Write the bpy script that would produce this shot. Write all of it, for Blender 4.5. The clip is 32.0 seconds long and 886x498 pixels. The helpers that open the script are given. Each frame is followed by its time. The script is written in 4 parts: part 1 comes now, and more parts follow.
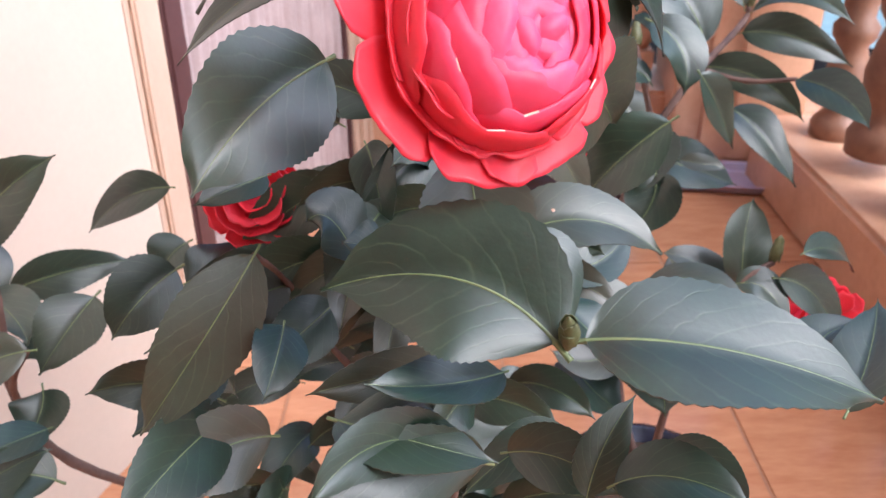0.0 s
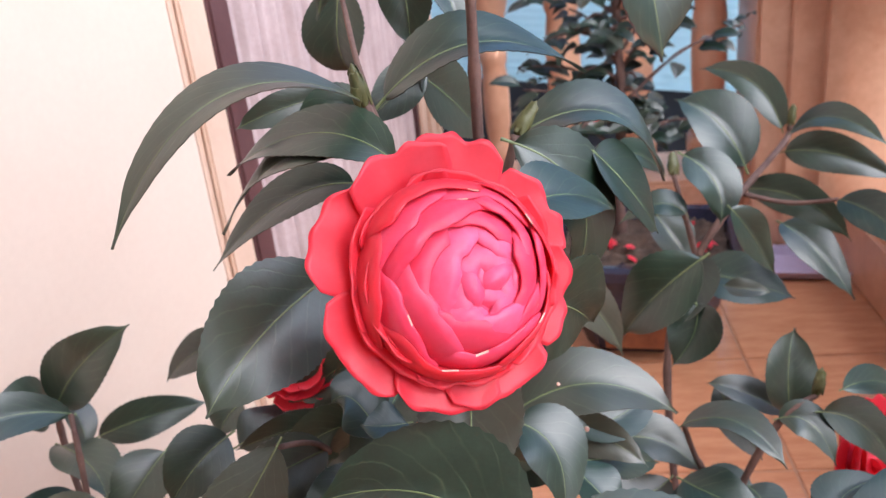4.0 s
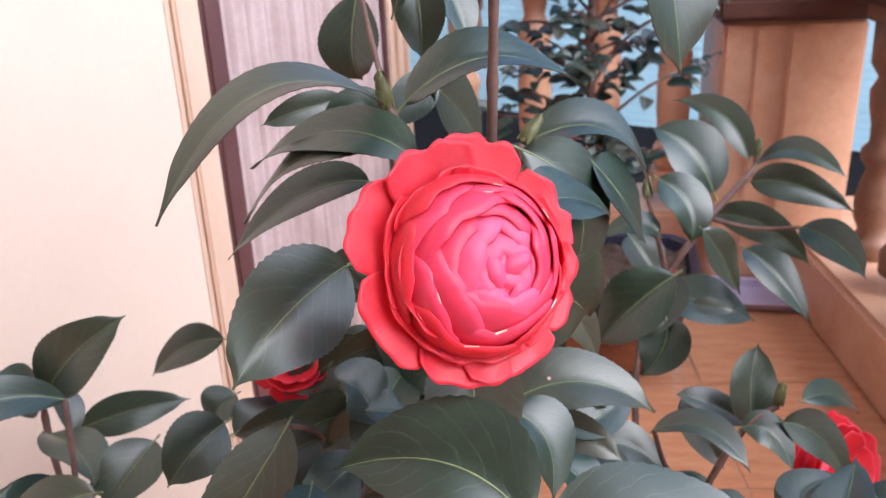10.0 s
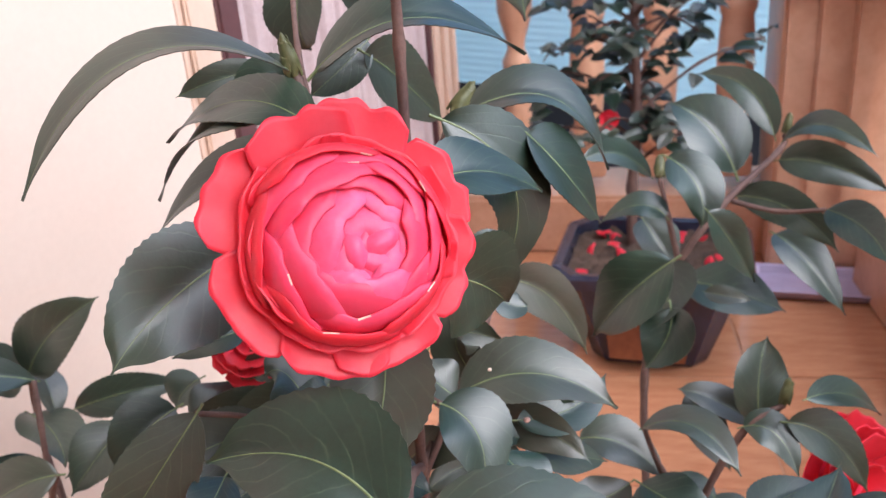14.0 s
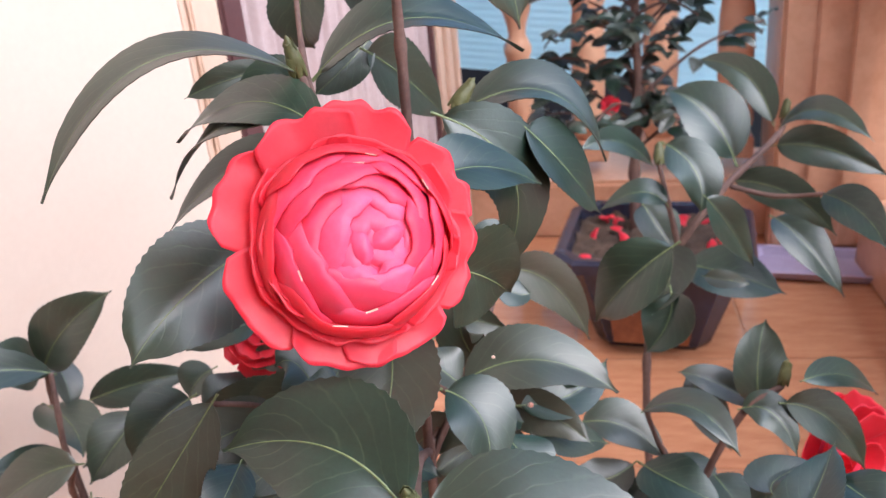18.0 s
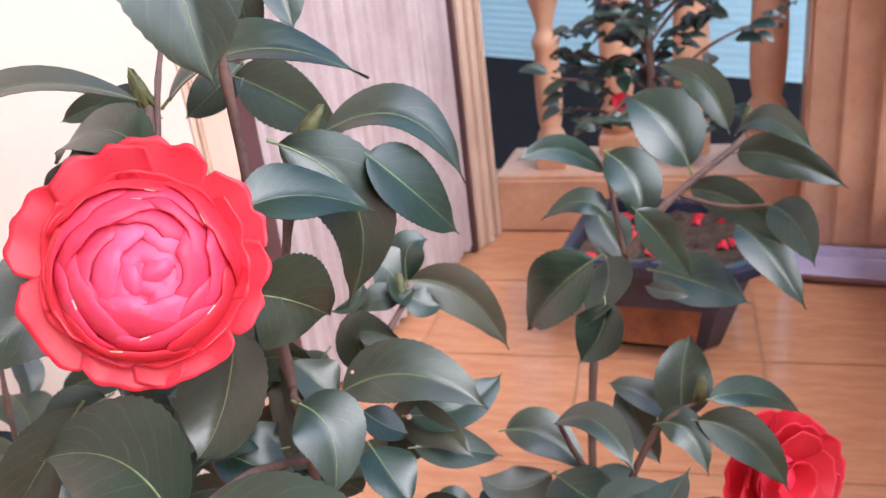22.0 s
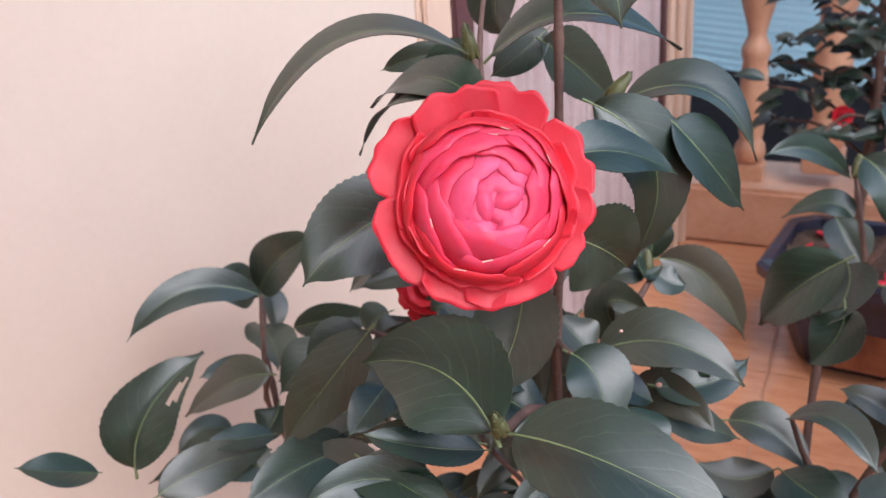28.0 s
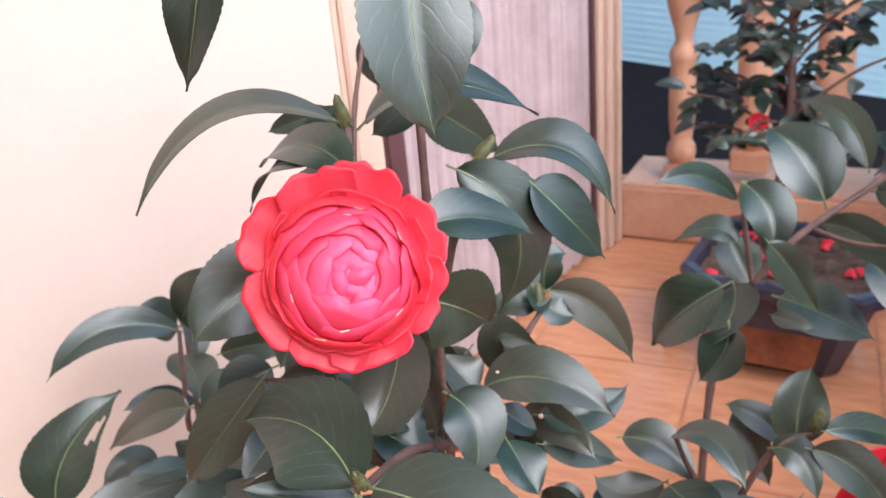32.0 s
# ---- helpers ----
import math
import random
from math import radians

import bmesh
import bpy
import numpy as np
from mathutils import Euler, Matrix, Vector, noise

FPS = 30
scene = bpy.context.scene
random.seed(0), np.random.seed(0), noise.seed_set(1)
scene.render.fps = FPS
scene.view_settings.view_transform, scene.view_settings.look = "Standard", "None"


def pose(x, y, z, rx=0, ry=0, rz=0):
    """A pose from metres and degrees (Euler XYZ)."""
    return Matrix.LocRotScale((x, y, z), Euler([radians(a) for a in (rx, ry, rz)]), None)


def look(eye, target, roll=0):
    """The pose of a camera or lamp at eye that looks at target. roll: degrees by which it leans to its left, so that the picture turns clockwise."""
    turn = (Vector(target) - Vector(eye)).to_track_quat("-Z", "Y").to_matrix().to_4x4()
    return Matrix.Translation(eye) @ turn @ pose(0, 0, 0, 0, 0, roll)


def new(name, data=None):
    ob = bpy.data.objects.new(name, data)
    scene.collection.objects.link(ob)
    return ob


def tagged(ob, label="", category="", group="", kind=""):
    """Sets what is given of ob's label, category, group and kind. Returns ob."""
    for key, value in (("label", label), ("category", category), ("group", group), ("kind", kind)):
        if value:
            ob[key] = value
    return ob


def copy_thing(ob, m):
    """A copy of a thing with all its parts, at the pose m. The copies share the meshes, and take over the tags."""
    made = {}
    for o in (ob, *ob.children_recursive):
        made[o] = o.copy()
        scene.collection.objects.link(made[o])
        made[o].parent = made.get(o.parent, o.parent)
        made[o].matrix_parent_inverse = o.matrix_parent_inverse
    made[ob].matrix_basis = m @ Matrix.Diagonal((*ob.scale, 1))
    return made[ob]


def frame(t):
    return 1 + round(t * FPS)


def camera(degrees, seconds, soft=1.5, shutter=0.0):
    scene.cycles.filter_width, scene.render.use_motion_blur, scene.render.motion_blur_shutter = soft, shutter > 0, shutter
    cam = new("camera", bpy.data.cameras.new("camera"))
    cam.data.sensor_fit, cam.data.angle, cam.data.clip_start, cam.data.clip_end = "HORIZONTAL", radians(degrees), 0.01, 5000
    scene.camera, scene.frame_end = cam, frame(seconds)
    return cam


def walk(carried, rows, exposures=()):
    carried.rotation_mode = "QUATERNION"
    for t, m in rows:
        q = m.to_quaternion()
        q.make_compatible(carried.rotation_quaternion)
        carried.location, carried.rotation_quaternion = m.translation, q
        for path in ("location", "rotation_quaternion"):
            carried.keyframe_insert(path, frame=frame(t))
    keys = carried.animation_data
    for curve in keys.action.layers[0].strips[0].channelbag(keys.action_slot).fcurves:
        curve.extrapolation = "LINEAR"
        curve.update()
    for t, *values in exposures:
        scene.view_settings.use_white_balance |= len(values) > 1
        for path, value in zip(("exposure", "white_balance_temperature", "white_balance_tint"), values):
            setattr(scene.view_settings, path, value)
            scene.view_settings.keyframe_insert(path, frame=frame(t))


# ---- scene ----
cam = camera(55.36, 32.0, soft=1.35)
cam.data.dof.use_dof, cam.data.dof.focus_distance, cam.data.dof.aperture_fstop = True, 0.36, 18.0
PATH = [
    (0, pose(-0.0304, 0.0215, 0.5724, 61.62, 0.39, -0.23)),
    (0.5, pose(0.0204, 0.0273, 0.6155, 62.94, 2.93, 3.16)),
    (1, pose(-0.0091, 0.0506, 0.6155, 63.33, 4.02, 4.05)),
    (1.5, pose(0.0293, 0.0815, 0.6223, 63.33, 4.26, 5.30)),
    (2, pose(0.0716, 0.0488, 0.6250, 63.84, 5.95, 5.42)),
    (2.5, pose(0.0406, 0.0050, 0.6398, 65.17, 6.33, 4.81)),
    (3, pose(0.0260, 0.0128, 0.6437, 65.28, 5.82, 4.63)),
    (3.5, pose(0.0232, 0.0134, 0.6416, 66.14, 5.97, 4.95)),
    (5.5, pose(0.0405, 0.0266, 0.6374, 67.27, 5.41, 5.04)),
    (6, pose(0.0397, 0.0248, 0.6309, 67.07, 5.49, 5.15)),
    (6.5, pose(0.0398, 0.0286, 0.6278, 66.99, 5.36, 4.74)),
    (7, pose(0.0192, 0.0308, 0.6286, 67.14, 5.45, 4.86)),
    (7.5, pose(0.0083, -0.0150, 0.6317, 66.76, 4.80, 5.27)),
    (8, pose(0.0142, -0.0184, 0.6422, 67.19, 4.16, 5.33)),
    (8.5, pose(-0.0171, -0.0052, 0.6367, 67.38, 3.50, 5.17)),
    (9, pose(-0.0008, -0.0149, 0.6451, 67.99, 2.85, 4.22)),
    (9.5, pose(0.0042, -0.0276, 0.6389, 68.01, 2.20, 3.25)),
    (10, pose(-0.0005, -0.0230, 0.6400, 68.45, 2.42, 3.10)),
    (10.5, pose(-0.0036, -0.0201, 0.6499, 68.65, 2.73, 2.90)),
    (11, pose(-0.0031, -0.0073, 0.6344, 68.57, 2.48, 2.91)),
    (11.5, pose(0.0025, -0.0168, 0.6329, 68.27, 2.57, 2.64)),
    (12, pose(0.0059, -0.0297, 0.6287, 68.24, 2.75, 2.08)),
    (12.5, pose(0.0027, -0.0188, 0.6295, 68.18, 2.90, 1.74)),
    (13, pose(0.0687, 0.0092, 0.6234, 68.38, 3.08, 7.93)),
    (13.5, pose(0.0857, 0.0255, 0.6149, 67.85, 4.12, 9.13)),
    (14, pose(0.0820, 0.0176, 0.6183, 67.87, 4.26, 8.59)),
    (14.5, pose(0.0718, 0.0344, 0.6156, 67.99, 4.32, 8.65)),
    (16.5, pose(0.0933, -0.0001, 0.6200, 66.77, 4.61, 9.23)),
    (17, pose(0.0904, -0.0049, 0.6234, 66.63, 4.58, 8.71)),
    (17.5, pose(0.0872, 0.0090, 0.6262, 66.63, 5.15, 8.66)),
    (18, pose(0.0854, 0.0059, 0.6274, 66.86, 5.23, 8.55)),
    (18.5, pose(0.0832, 0.0075, 0.6302, 66.97, 5.19, 8.72)),
    (19, pose(0.0869, 0.0049, 0.6299, 66.84, 5.36, 9.20)),
    (19.5, pose(0.0918, 0.0171, 0.6212, 66.83, 4.91, 9.43)),
    (20, pose(0.0979, 0.0166, 0.6266, 66.47, 4.93, 9.59)),
    (20.5, pose(0.0993, 0.0153, 0.6251, 66.15, 5.25, 10.28)),
    (21, pose(0.1056, 0.0208, 0.6214, 66.02, 5.19, 10.73)),
    (21.5, pose(0.1700, 0.0160, 0.6453, 65.90, 5.26, 12.05)),
    (22, pose(0.2151, 0.0266, 0.6389, 66.33, 6.53, 13.95)),
    (22.5, pose(0.1835, 0.0165, 0.5828, 65.61, 7.00, 14.98)),
    (23, pose(0.1892, 0.0507, 0.5708, 66.05, 8.07, 15.72)),
    (23.5, pose(0.1645, 0.0546, 0.6071, 65.72, 8.05, 16.39)),
    (24, pose(0.1240, 0.0413, 0.6142, 65.73, 8.30, 17.39)),
    (24.5, pose(0.1246, 0.0205, 0.6277, 65.85, 7.82, 17.70)),
    (25, pose(0.1616, 0.0230, 0.6291, 66.14, 7.57, 17.72)),
    (25.5, pose(0.1793, 0.0310, 0.6070, 66.52, 7.84, 22.62)),
    (26, pose(0.1844, 0.0203, 0.6321, 67.17, 6.10, 24.54)),
    (26.5, pose(0.1375, 0.0002, 0.6244, 67.45, 5.93, 24.85)),
    (28.5, pose(0.1486, -0.0377, 0.6451, 67.46, 3.76, 25.51)),
    (29, pose(0.1095, -0.0231, 0.6689, 65.12, 4.72, 24.26)),
    (29.5, pose(0.1516, -0.0388, 0.6469, 67.96, 4.83, 25.04)),
    (30, pose(0.1593, -0.0518, 0.6459, 68.30, 4.25, 23.77)),
    (30.5, pose(0.1573, -0.0547, 0.6699, 66.44, 4.34, 22.96)),
    (31, pose(0.1562, -0.0586, 0.6516, 67.15, 4.08, 22.63)),
    (31.5, pose(0.1921, -0.0438, 0.6394, 67.55, 4.31, 23.22)),
    (32, pose(0.2068, -0.0271, 0.6814, 66.42, 4.86, 22.73)),
]
walk(cam, PATH, exposures=[(t, e + 0.17, 5420, 12) for t, e in ((0, 0.75), (0.6, 0.55), (3, 0.5), (6, 0.57), (14, 0.52), (18, 0.6), (19, 0.67), (21, 0.71), (22, 0.62), (23, 0.6), (24, 0.48), (26, 0.15), (30, 0.24), (31, 0.48), (32, 0.6))])

# ---- daylight ----
world = bpy.data.worlds.new("sky")
scene.world = world
world.use_nodes = True
wn = world.node_tree.nodes
sky = wn.new("ShaderNodeTexSky")
sky.sky_type = "NISHITA"
sky.sun_disc = False
sky.sun_elevation, sky.sun_rotation = radians(46), radians(128)
sky.air_density, sky.dust_density = 1.0, 5.0
wn["Background"].inputs["Strength"].default_value = 0.17
world.node_tree.links.new(sky.outputs["Color"], wn["Background"].inputs["Color"])
sun = new("sun", bpy.data.lights.new("sun", "SUN"))
sun.data.energy, sun.data.angle, sun.data.color = 2.3, radians(95), (1.0, 0.95, 0.9)
sun.matrix_world = look((1.9, -0.9, 3.1), (0, 0.6, 0.6))


# ---- materials ----
def mat(name, color, rough=0.6, metal=0.0, spec=0.5):
    m = bpy.data.materials.new(name)
    m.use_nodes = True
    b = m.node_tree.nodes["Principled BSDF"]
    b.inputs["Base Color"].default_value = (*color, 1)
    b.inputs["Roughness"].default_value = rough
    b.inputs["Metallic"].default_value = metal
    b.inputs["Specular IOR Level"].default_value = spec
    return m


def node(m, kind, **values):
    n = m.node_tree.nodes.new(kind)
    for key, value in values.items():
        n.inputs[key].default_value = value
    return n


def link(m, a, b):
    m.node_tree.links.new(a, b)


def mottled(name, dark, light, scale=8.0, fine=60.0, rough=0.6, bump=0.15, spec=0.5, metal=0.0, stretch=(1, 1, 1), rough_vary=0.1, depth=0.002):
    """Colour between two tones by coarse and fine noise, with relief from the fine one."""
    m = mat(name, light, rough, metal, spec)
    b = m.node_tree.nodes["Principled BSDF"]
    co = node(m, "ShaderNodeTexCoord")
    mp = node(m, "ShaderNodeMapping", Scale=stretch)
    link(m, co.outputs["Object"], mp.inputs["Vector"])
    big = node(m, "ShaderNodeTexNoise", Scale=scale, Detail=5.0, Roughness=0.6)
    small = node(m, "ShaderNodeTexNoise", Scale=fine, Detail=4.0, Roughness=0.6)
    link(m, mp.outputs["Vector"], big.inputs["Vector"])
    link(m, mp.outputs["Vector"], small.inputs["Vector"])
    mix = node(m, "ShaderNodeMath")
    mix.operation = "ADD"
    half = node(m, "ShaderNodeMath")
    half.operation = "MULTIPLY"
    half.inputs[1].default_value = 0.4
    link(m, small.outputs["Fac"], half.inputs[0])
    link(m, big.outputs["Fac"], mix.inputs[0])
    link(m, half.outputs["Value"], mix.inputs[1])
    ramp = node(m, "ShaderNodeValToRGB")
    ramp.color_ramp.elements[0].position, ramp.color_ramp.elements[1].position = 0.45, 0.95
    ramp.color_ramp.elements[0].color, ramp.color_ramp.elements[1].color = (*dark, 1), (*light, 1)
    link(m, mix.outputs["Value"], ramp.inputs["Fac"])
    link(m, ramp.outputs["Color"], b.inputs["Base Color"])
    rr = node(m, "ShaderNodeMapRange")
    rr.inputs["To Min"].default_value, rr.inputs["To Max"].default_value = rough - rough_vary, min(1, rough + rough_vary)
    link(m, big.outputs["Fac"], rr.inputs["Value"])
    link(m, rr.outputs["Result"], b.inputs["Roughness"])
    bp = node(m, "ShaderNodeBump", Strength=bump, Distance=depth)
    link(m, small.outputs["Fac"], bp.inputs["Height"])
    link(m, bp.outputs["Normal"], b.inputs["Normal"])
    return m


def leaf_material(name, dark, light, vein, rough=0.38, translucent=0.12):
    """Camellia leaf: two greens by noise, each leaf a little different, pale side veins on the leaf's own grid, dusty gloss."""
    m = mottled(name, dark, light, 30, 400, rough, 0.12, 0.6, depth=0.0004)
    b = m.node_tree.nodes["Principled BSDF"]
    b.inputs["Coat Weight"].default_value, b.inputs["Coat Roughness"].default_value = 0.34, 0.4
    b.inputs["Specular IOR Level"].default_value = 0.75
    base = b.inputs["Base Color"].links[0].from_socket
    uv = node(m, "ShaderNodeUVMap")
    sep = node(m, "ShaderNodeSeparateXYZ")
    link(m, uv.outputs["UV"], sep.inputs["Vector"])
    def math_node(op, a, c):
        n = node(m, "ShaderNodeMath")
        n.operation = op
        for i, v in enumerate((a, c)):
            if isinstance(v, (int, float)):
                n.inputs[i].default_value = v
            elif v is not None:
                link(m, v, n.inputs[i])
        return n.outputs["Value"]
    wob = node(m, "ShaderNodeTexNoise", Scale=70.0, Detail=2.0)
    co = node(m, "ShaderNodeTexCoord")
    link(m, co.outputs["Object"], wob.inputs["Vector"])
    side = math_node("ABSOLUTE", math_node("SUBTRACT", sep.outputs["X"], 0.5), None)
    phase = math_node("SUBTRACT", math_node("MULTIPLY", sep.outputs["Y"], 46.0), math_node("MULTIPLY", side, 34.0))
    phase = math_node("ADD", phase, math_node("MULTIPLY", wob.outputs["Fac"], 5.0))
    wave = math_node("SINE", phase, None)
    lines = math_node("POWER", math_node("MAXIMUM", wave, 0.0), 14.0)
    lines = math_node("MULTIPLY", lines, math_node("MULTIPLY", math_node("POWER", wob.outputs["Fac"], 2.0), 0.5))
    mix = node(m, "ShaderNodeMix")
    mix.data_type = "RGBA"
    link(m, lines, mix.inputs[0])
    link(m, base, mix.inputs[6])
    mix.inputs[7].default_value = (*vein, 1)
    info = node(m, "ShaderNodeObjectInfo")
    hsv = node(m, "ShaderNodeHueSaturation")
    rv = node(m, "ShaderNodeMapRange")
    rv.inputs["To Min"].default_value, rv.inputs["To Max"].default_value = 0.75, 1.3
    link(m, info.outputs["Random"], rv.inputs["Value"])
    link(m, rv.outputs["Result"], hsv.inputs["Value"])
    # brown patches on some leaves: the wall's warm reflection put into the colour
    tint_noise = node(m, "ShaderNodeTexNoise", Scale=18.0, Detail=4.0, Roughness=0.65)
    link(m, co.outputs["Object"], tint_noise.inputs["Vector"])
    share = math_node("MAXIMUM", math_node("SUBTRACT", info.outputs["Random"], 0.45), 0.0)
    share = math_node("MULTIPLY", math_node("MULTIPLY", share, 1.7), tint_noise.outputs["Fac"])
    wall_tint = node(m, "ShaderNodeMix")
    wall_tint.data_type = "RGBA"
    link(m, share, wall_tint.inputs[0])
    link(m, mix.outputs[2], wall_tint.inputs[6])
    wall_tint.inputs[7].default_value = (0.07, 0.056, 0.042, 1)
    link(m, wall_tint.outputs[2], hsv.inputs["Color"])
    link(m, hsv.outputs["Color"], b.inputs["Base Color"])
    bump = b.inputs["Normal"].links[0].from_node
    low = node(m, "ShaderNodeBump", Strength=0.35, Distance=0.0008)
    low.invert = True
    link(m, lines, low.inputs["Height"])
    # shallow puckers between the veins
    puck = node(m, "ShaderNodeTexNoise", Scale=110.0, Detail=3.0, Roughness=0.6)
    link(m, co.outputs["Object"], puck.inputs["Vector"])
    quilt = node(m, "ShaderNodeBump", Strength=0.25, Distance=0.001)
    link(m, puck.outputs["Fac"], quilt.inputs["Height"])
    link(m, bump.outputs["Normal"], quilt.inputs["Normal"])
    link(m, quilt.outputs["Normal"], low.inputs["Normal"])
    link(m, low.outputs["Normal"], b.inputs["Normal"])
    return m


leaf_mat = leaf_material("camellia_leaf", (0.0034, 0.014, 0.0065), (0.013, 0.04, 0.02), (0.12, 0.17, 0.085), 0.41)
rib_mat = mottled("leaf_midrib", (0.1, 0.14, 0.055), (0.21, 0.25, 0.115), 60, 400, 0.5, 0.1)
bark = mottled("twig_bark", (0.07, 0.037, 0.03), (0.17, 0.1, 0.078), 40, 300, 0.8, 0.5, depth=0.001)
bud_mat = mottled("bud_scales", (0.05, 0.055, 0.018), (0.14, 0.14, 0.05), 50, 300, 0.5, 0.3)
wall_mat = mottled("cream_plaster", (0.6, 0.49, 0.395), (0.66, 0.55, 0.45), 3, 120, 0.85, 0.15, depth=0.001)
trim_mat = mottled("beige_stone_trim", (0.56, 0.4, 0.29), (0.67, 0.49, 0.37), 6, 90, 0.6, 0.15)
door_mat = mottled("brown_door_frame", (0.07, 0.03, 0.03), (0.12, 0.055, 0.055), 10, 90, 0.4, 0.1)
curtain_mat = mottled("pink_grey_cloth", (0.34, 0.255, 0.245), (0.48, 0.385, 0.375), 10, 200, 0.8, 0.2)
stone = mottled("orange_stone_paint", (0.56, 0.29, 0.17), (0.74, 0.46, 0.3), 9, 70, 0.42, 0.25)
tile_mat = mottled("orange_floor_tile", (0.47, 0.19, 0.09), (0.64, 0.32, 0.17), 10, 60, 0.1, 0.03, stretch=(1, 5, 1), rough_vary=0.04)
grout = mottled("tile_grout", (0.36, 0.17, 0.09), (0.48, 0.26, 0.15), 20, 120, 0.8, 0.2)
rail_mat = mottled("dark_rail", (0.06, 0.025, 0.018), (0.12, 0.05, 0.035), 8, 80, 0.4, 0.15)
blue_mat = mottled("pale_blue_sheet", (0.58, 0.8, 0.89), (0.66, 0.85, 0.92), 4, 60, 0.5, 0.1)
# daylight comes through the thin sheet
veil = node(blue_mat, "ShaderNodeBsdfTranslucent", Color=(0.6, 0.82, 0.9, 1))
veiled = node(blue_mat, "ShaderNodeMixShader")
veiled.inputs[0].default_value = 0.4
link(blue_mat, blue_mat.node_tree.nodes["Principled BSDF"].outputs["BSDF"], veiled.inputs[1])
link(blue_mat, veil.outputs["BSDF"], veiled.inputs[2])
link(blue_mat, veiled.outputs["Shader"], blue_mat.node_tree.nodes["Material Output"].inputs["Surface"])
# shade of the covered space beyond the railing, as a near-black colour
dark_mat = mottled("near_black_shade", (0.01, 0.01, 0.014), (0.025, 0.022, 0.028), 5, 40, 0.6, 0.2)
pot_mat = mottled("dark_blue_glaze", (0.01, 0.011, 0.02), (0.035, 0.04, 0.075), 8, 60, 0.2, 0.1, 0.6)
pot_patch = mottled("rust_brown_glaze", (0.1, 0.03, 0.015), (0.25, 0.08, 0.03), 14, 60, 0.25, 0.1, 0.6)
soil_mat = mottled("potting_soil", (0.03, 0.018, 0.012), (0.12, 0.075, 0.05), 40, 180, 0.95, 0.9, depth=0.004)
lavender = mottled("lavender_plastic", (0.4, 0.34, 0.5), (0.55, 0.5, 0.66), 8, 60, 0.4, 0.05)


def petal_material(name, deep, pale):
    m = mottled(name, deep, pale, 45, 350, 0.46, 0.12, 0.42, stretch=(1, 1, 1), depth=0.0005)
    b = m.node_tree.nodes["Principled BSDF"]
    b.inputs["Subsurface Weight"].default_value = 0.35
    b.inputs["Subsurface Radius"].default_value = (0.012, 0.003, 0.003)
    b.inputs["Subsurface Scale"].default_value = 0.8
    # light passes through the thin petals
    glow = node(m, "ShaderNodeBsdfTranslucent")
    link(m, b.inputs["Base Color"].links[0].from_socket, glow.inputs["Color"])
    both = node(m, "ShaderNodeMixShader")
    both.inputs[0].default_value = 0.15
    link(m, b.outputs["BSDF"], both.inputs[1])
    link(m, glow.outputs["BSDF"], both.inputs[2])
    link(m, both.outputs["Shader"], m.node_tree.nodes["Material Output"].inputs["Surface"])
    return m


petal_red = petal_material("petal_scarlet", (0.74, 0.019, 0.04), (0.83, 0.038, 0.066))
petal_rose = petal_material("petal_rose", (0.85, 0.037, 0.096), (0.91, 0.072, 0.156))
petal_pink = petal_material("petal_pink", (0.89, 0.07, 0.18), (0.94, 0.14, 0.275))
petal_pale = petal_material("petal_bleached_rim", (0.8, 0.36, 0.3), (0.9, 0.62, 0.5))


# ---- building blocks ----
def part(name, bm, material, parent, label="", smooth=True):
    me = bpy.data.meshes.new(name)
    bm.to_mesh(me)
    bm.free()
    me.materials.append(material)
    if smooth:
        for p in me.polygons:
            p.use_smooth = True
    ob = new(name, me)
    ob.parent = parent
    if label:
        ob["label"] = label
    return ob


def thing(name, label, category, at=(0, 0, 0), group="", kind=""):
    ob = new(name)
    ob.location = at
    ob.empty_display_size = 0.02
    return tagged(ob, label, category, group, kind)


def box_bm(lo, hi, bevel=0.0, m=None):
    bm = bmesh.new()
    c = [(a + b) / 2 for a, b in zip(lo, hi)]
    s = [b - a for a, b in zip(lo, hi)]
    bmesh.ops.create_cube(bm, size=1, matrix=Matrix.Translation(c) @ Matrix.Diagonal((*s, 1)))
    if bevel:
        bmesh.ops.bevel(bm, geom=bm.edges[:], offset=bevel, segments=2, affect="EDGES")
    if m is not None:
        bm.transform(m)
    return bm


def solid(name, bm, material, label="", category="", kind="", smooth=False):
    ob = part(name, bm, material, None, "", smooth)
    return tagged(ob, label, category, "", kind)


def lathe_bm(profile, n=20, m=None):
    """A turned body: rows of (radius, height)."""
    bm = bmesh.new()
    rings = [[bm.verts.new((r * math.cos(2 * math.pi * k / n), r * math.sin(2 * math.pi * k / n), z)) for k in range(n)] for r, z in profile]
    for a, b in zip(rings, rings[1:]):
        for k in range(n):
            bm.faces.new((a[k], a[(k + 1) % n], b[(k + 1) % n], b[k]))
    bm.faces.new(rings[0][::-1])
    bm.faces.new(rings[-1])
    if m is not None:
        bm.transform(m)
    return bm


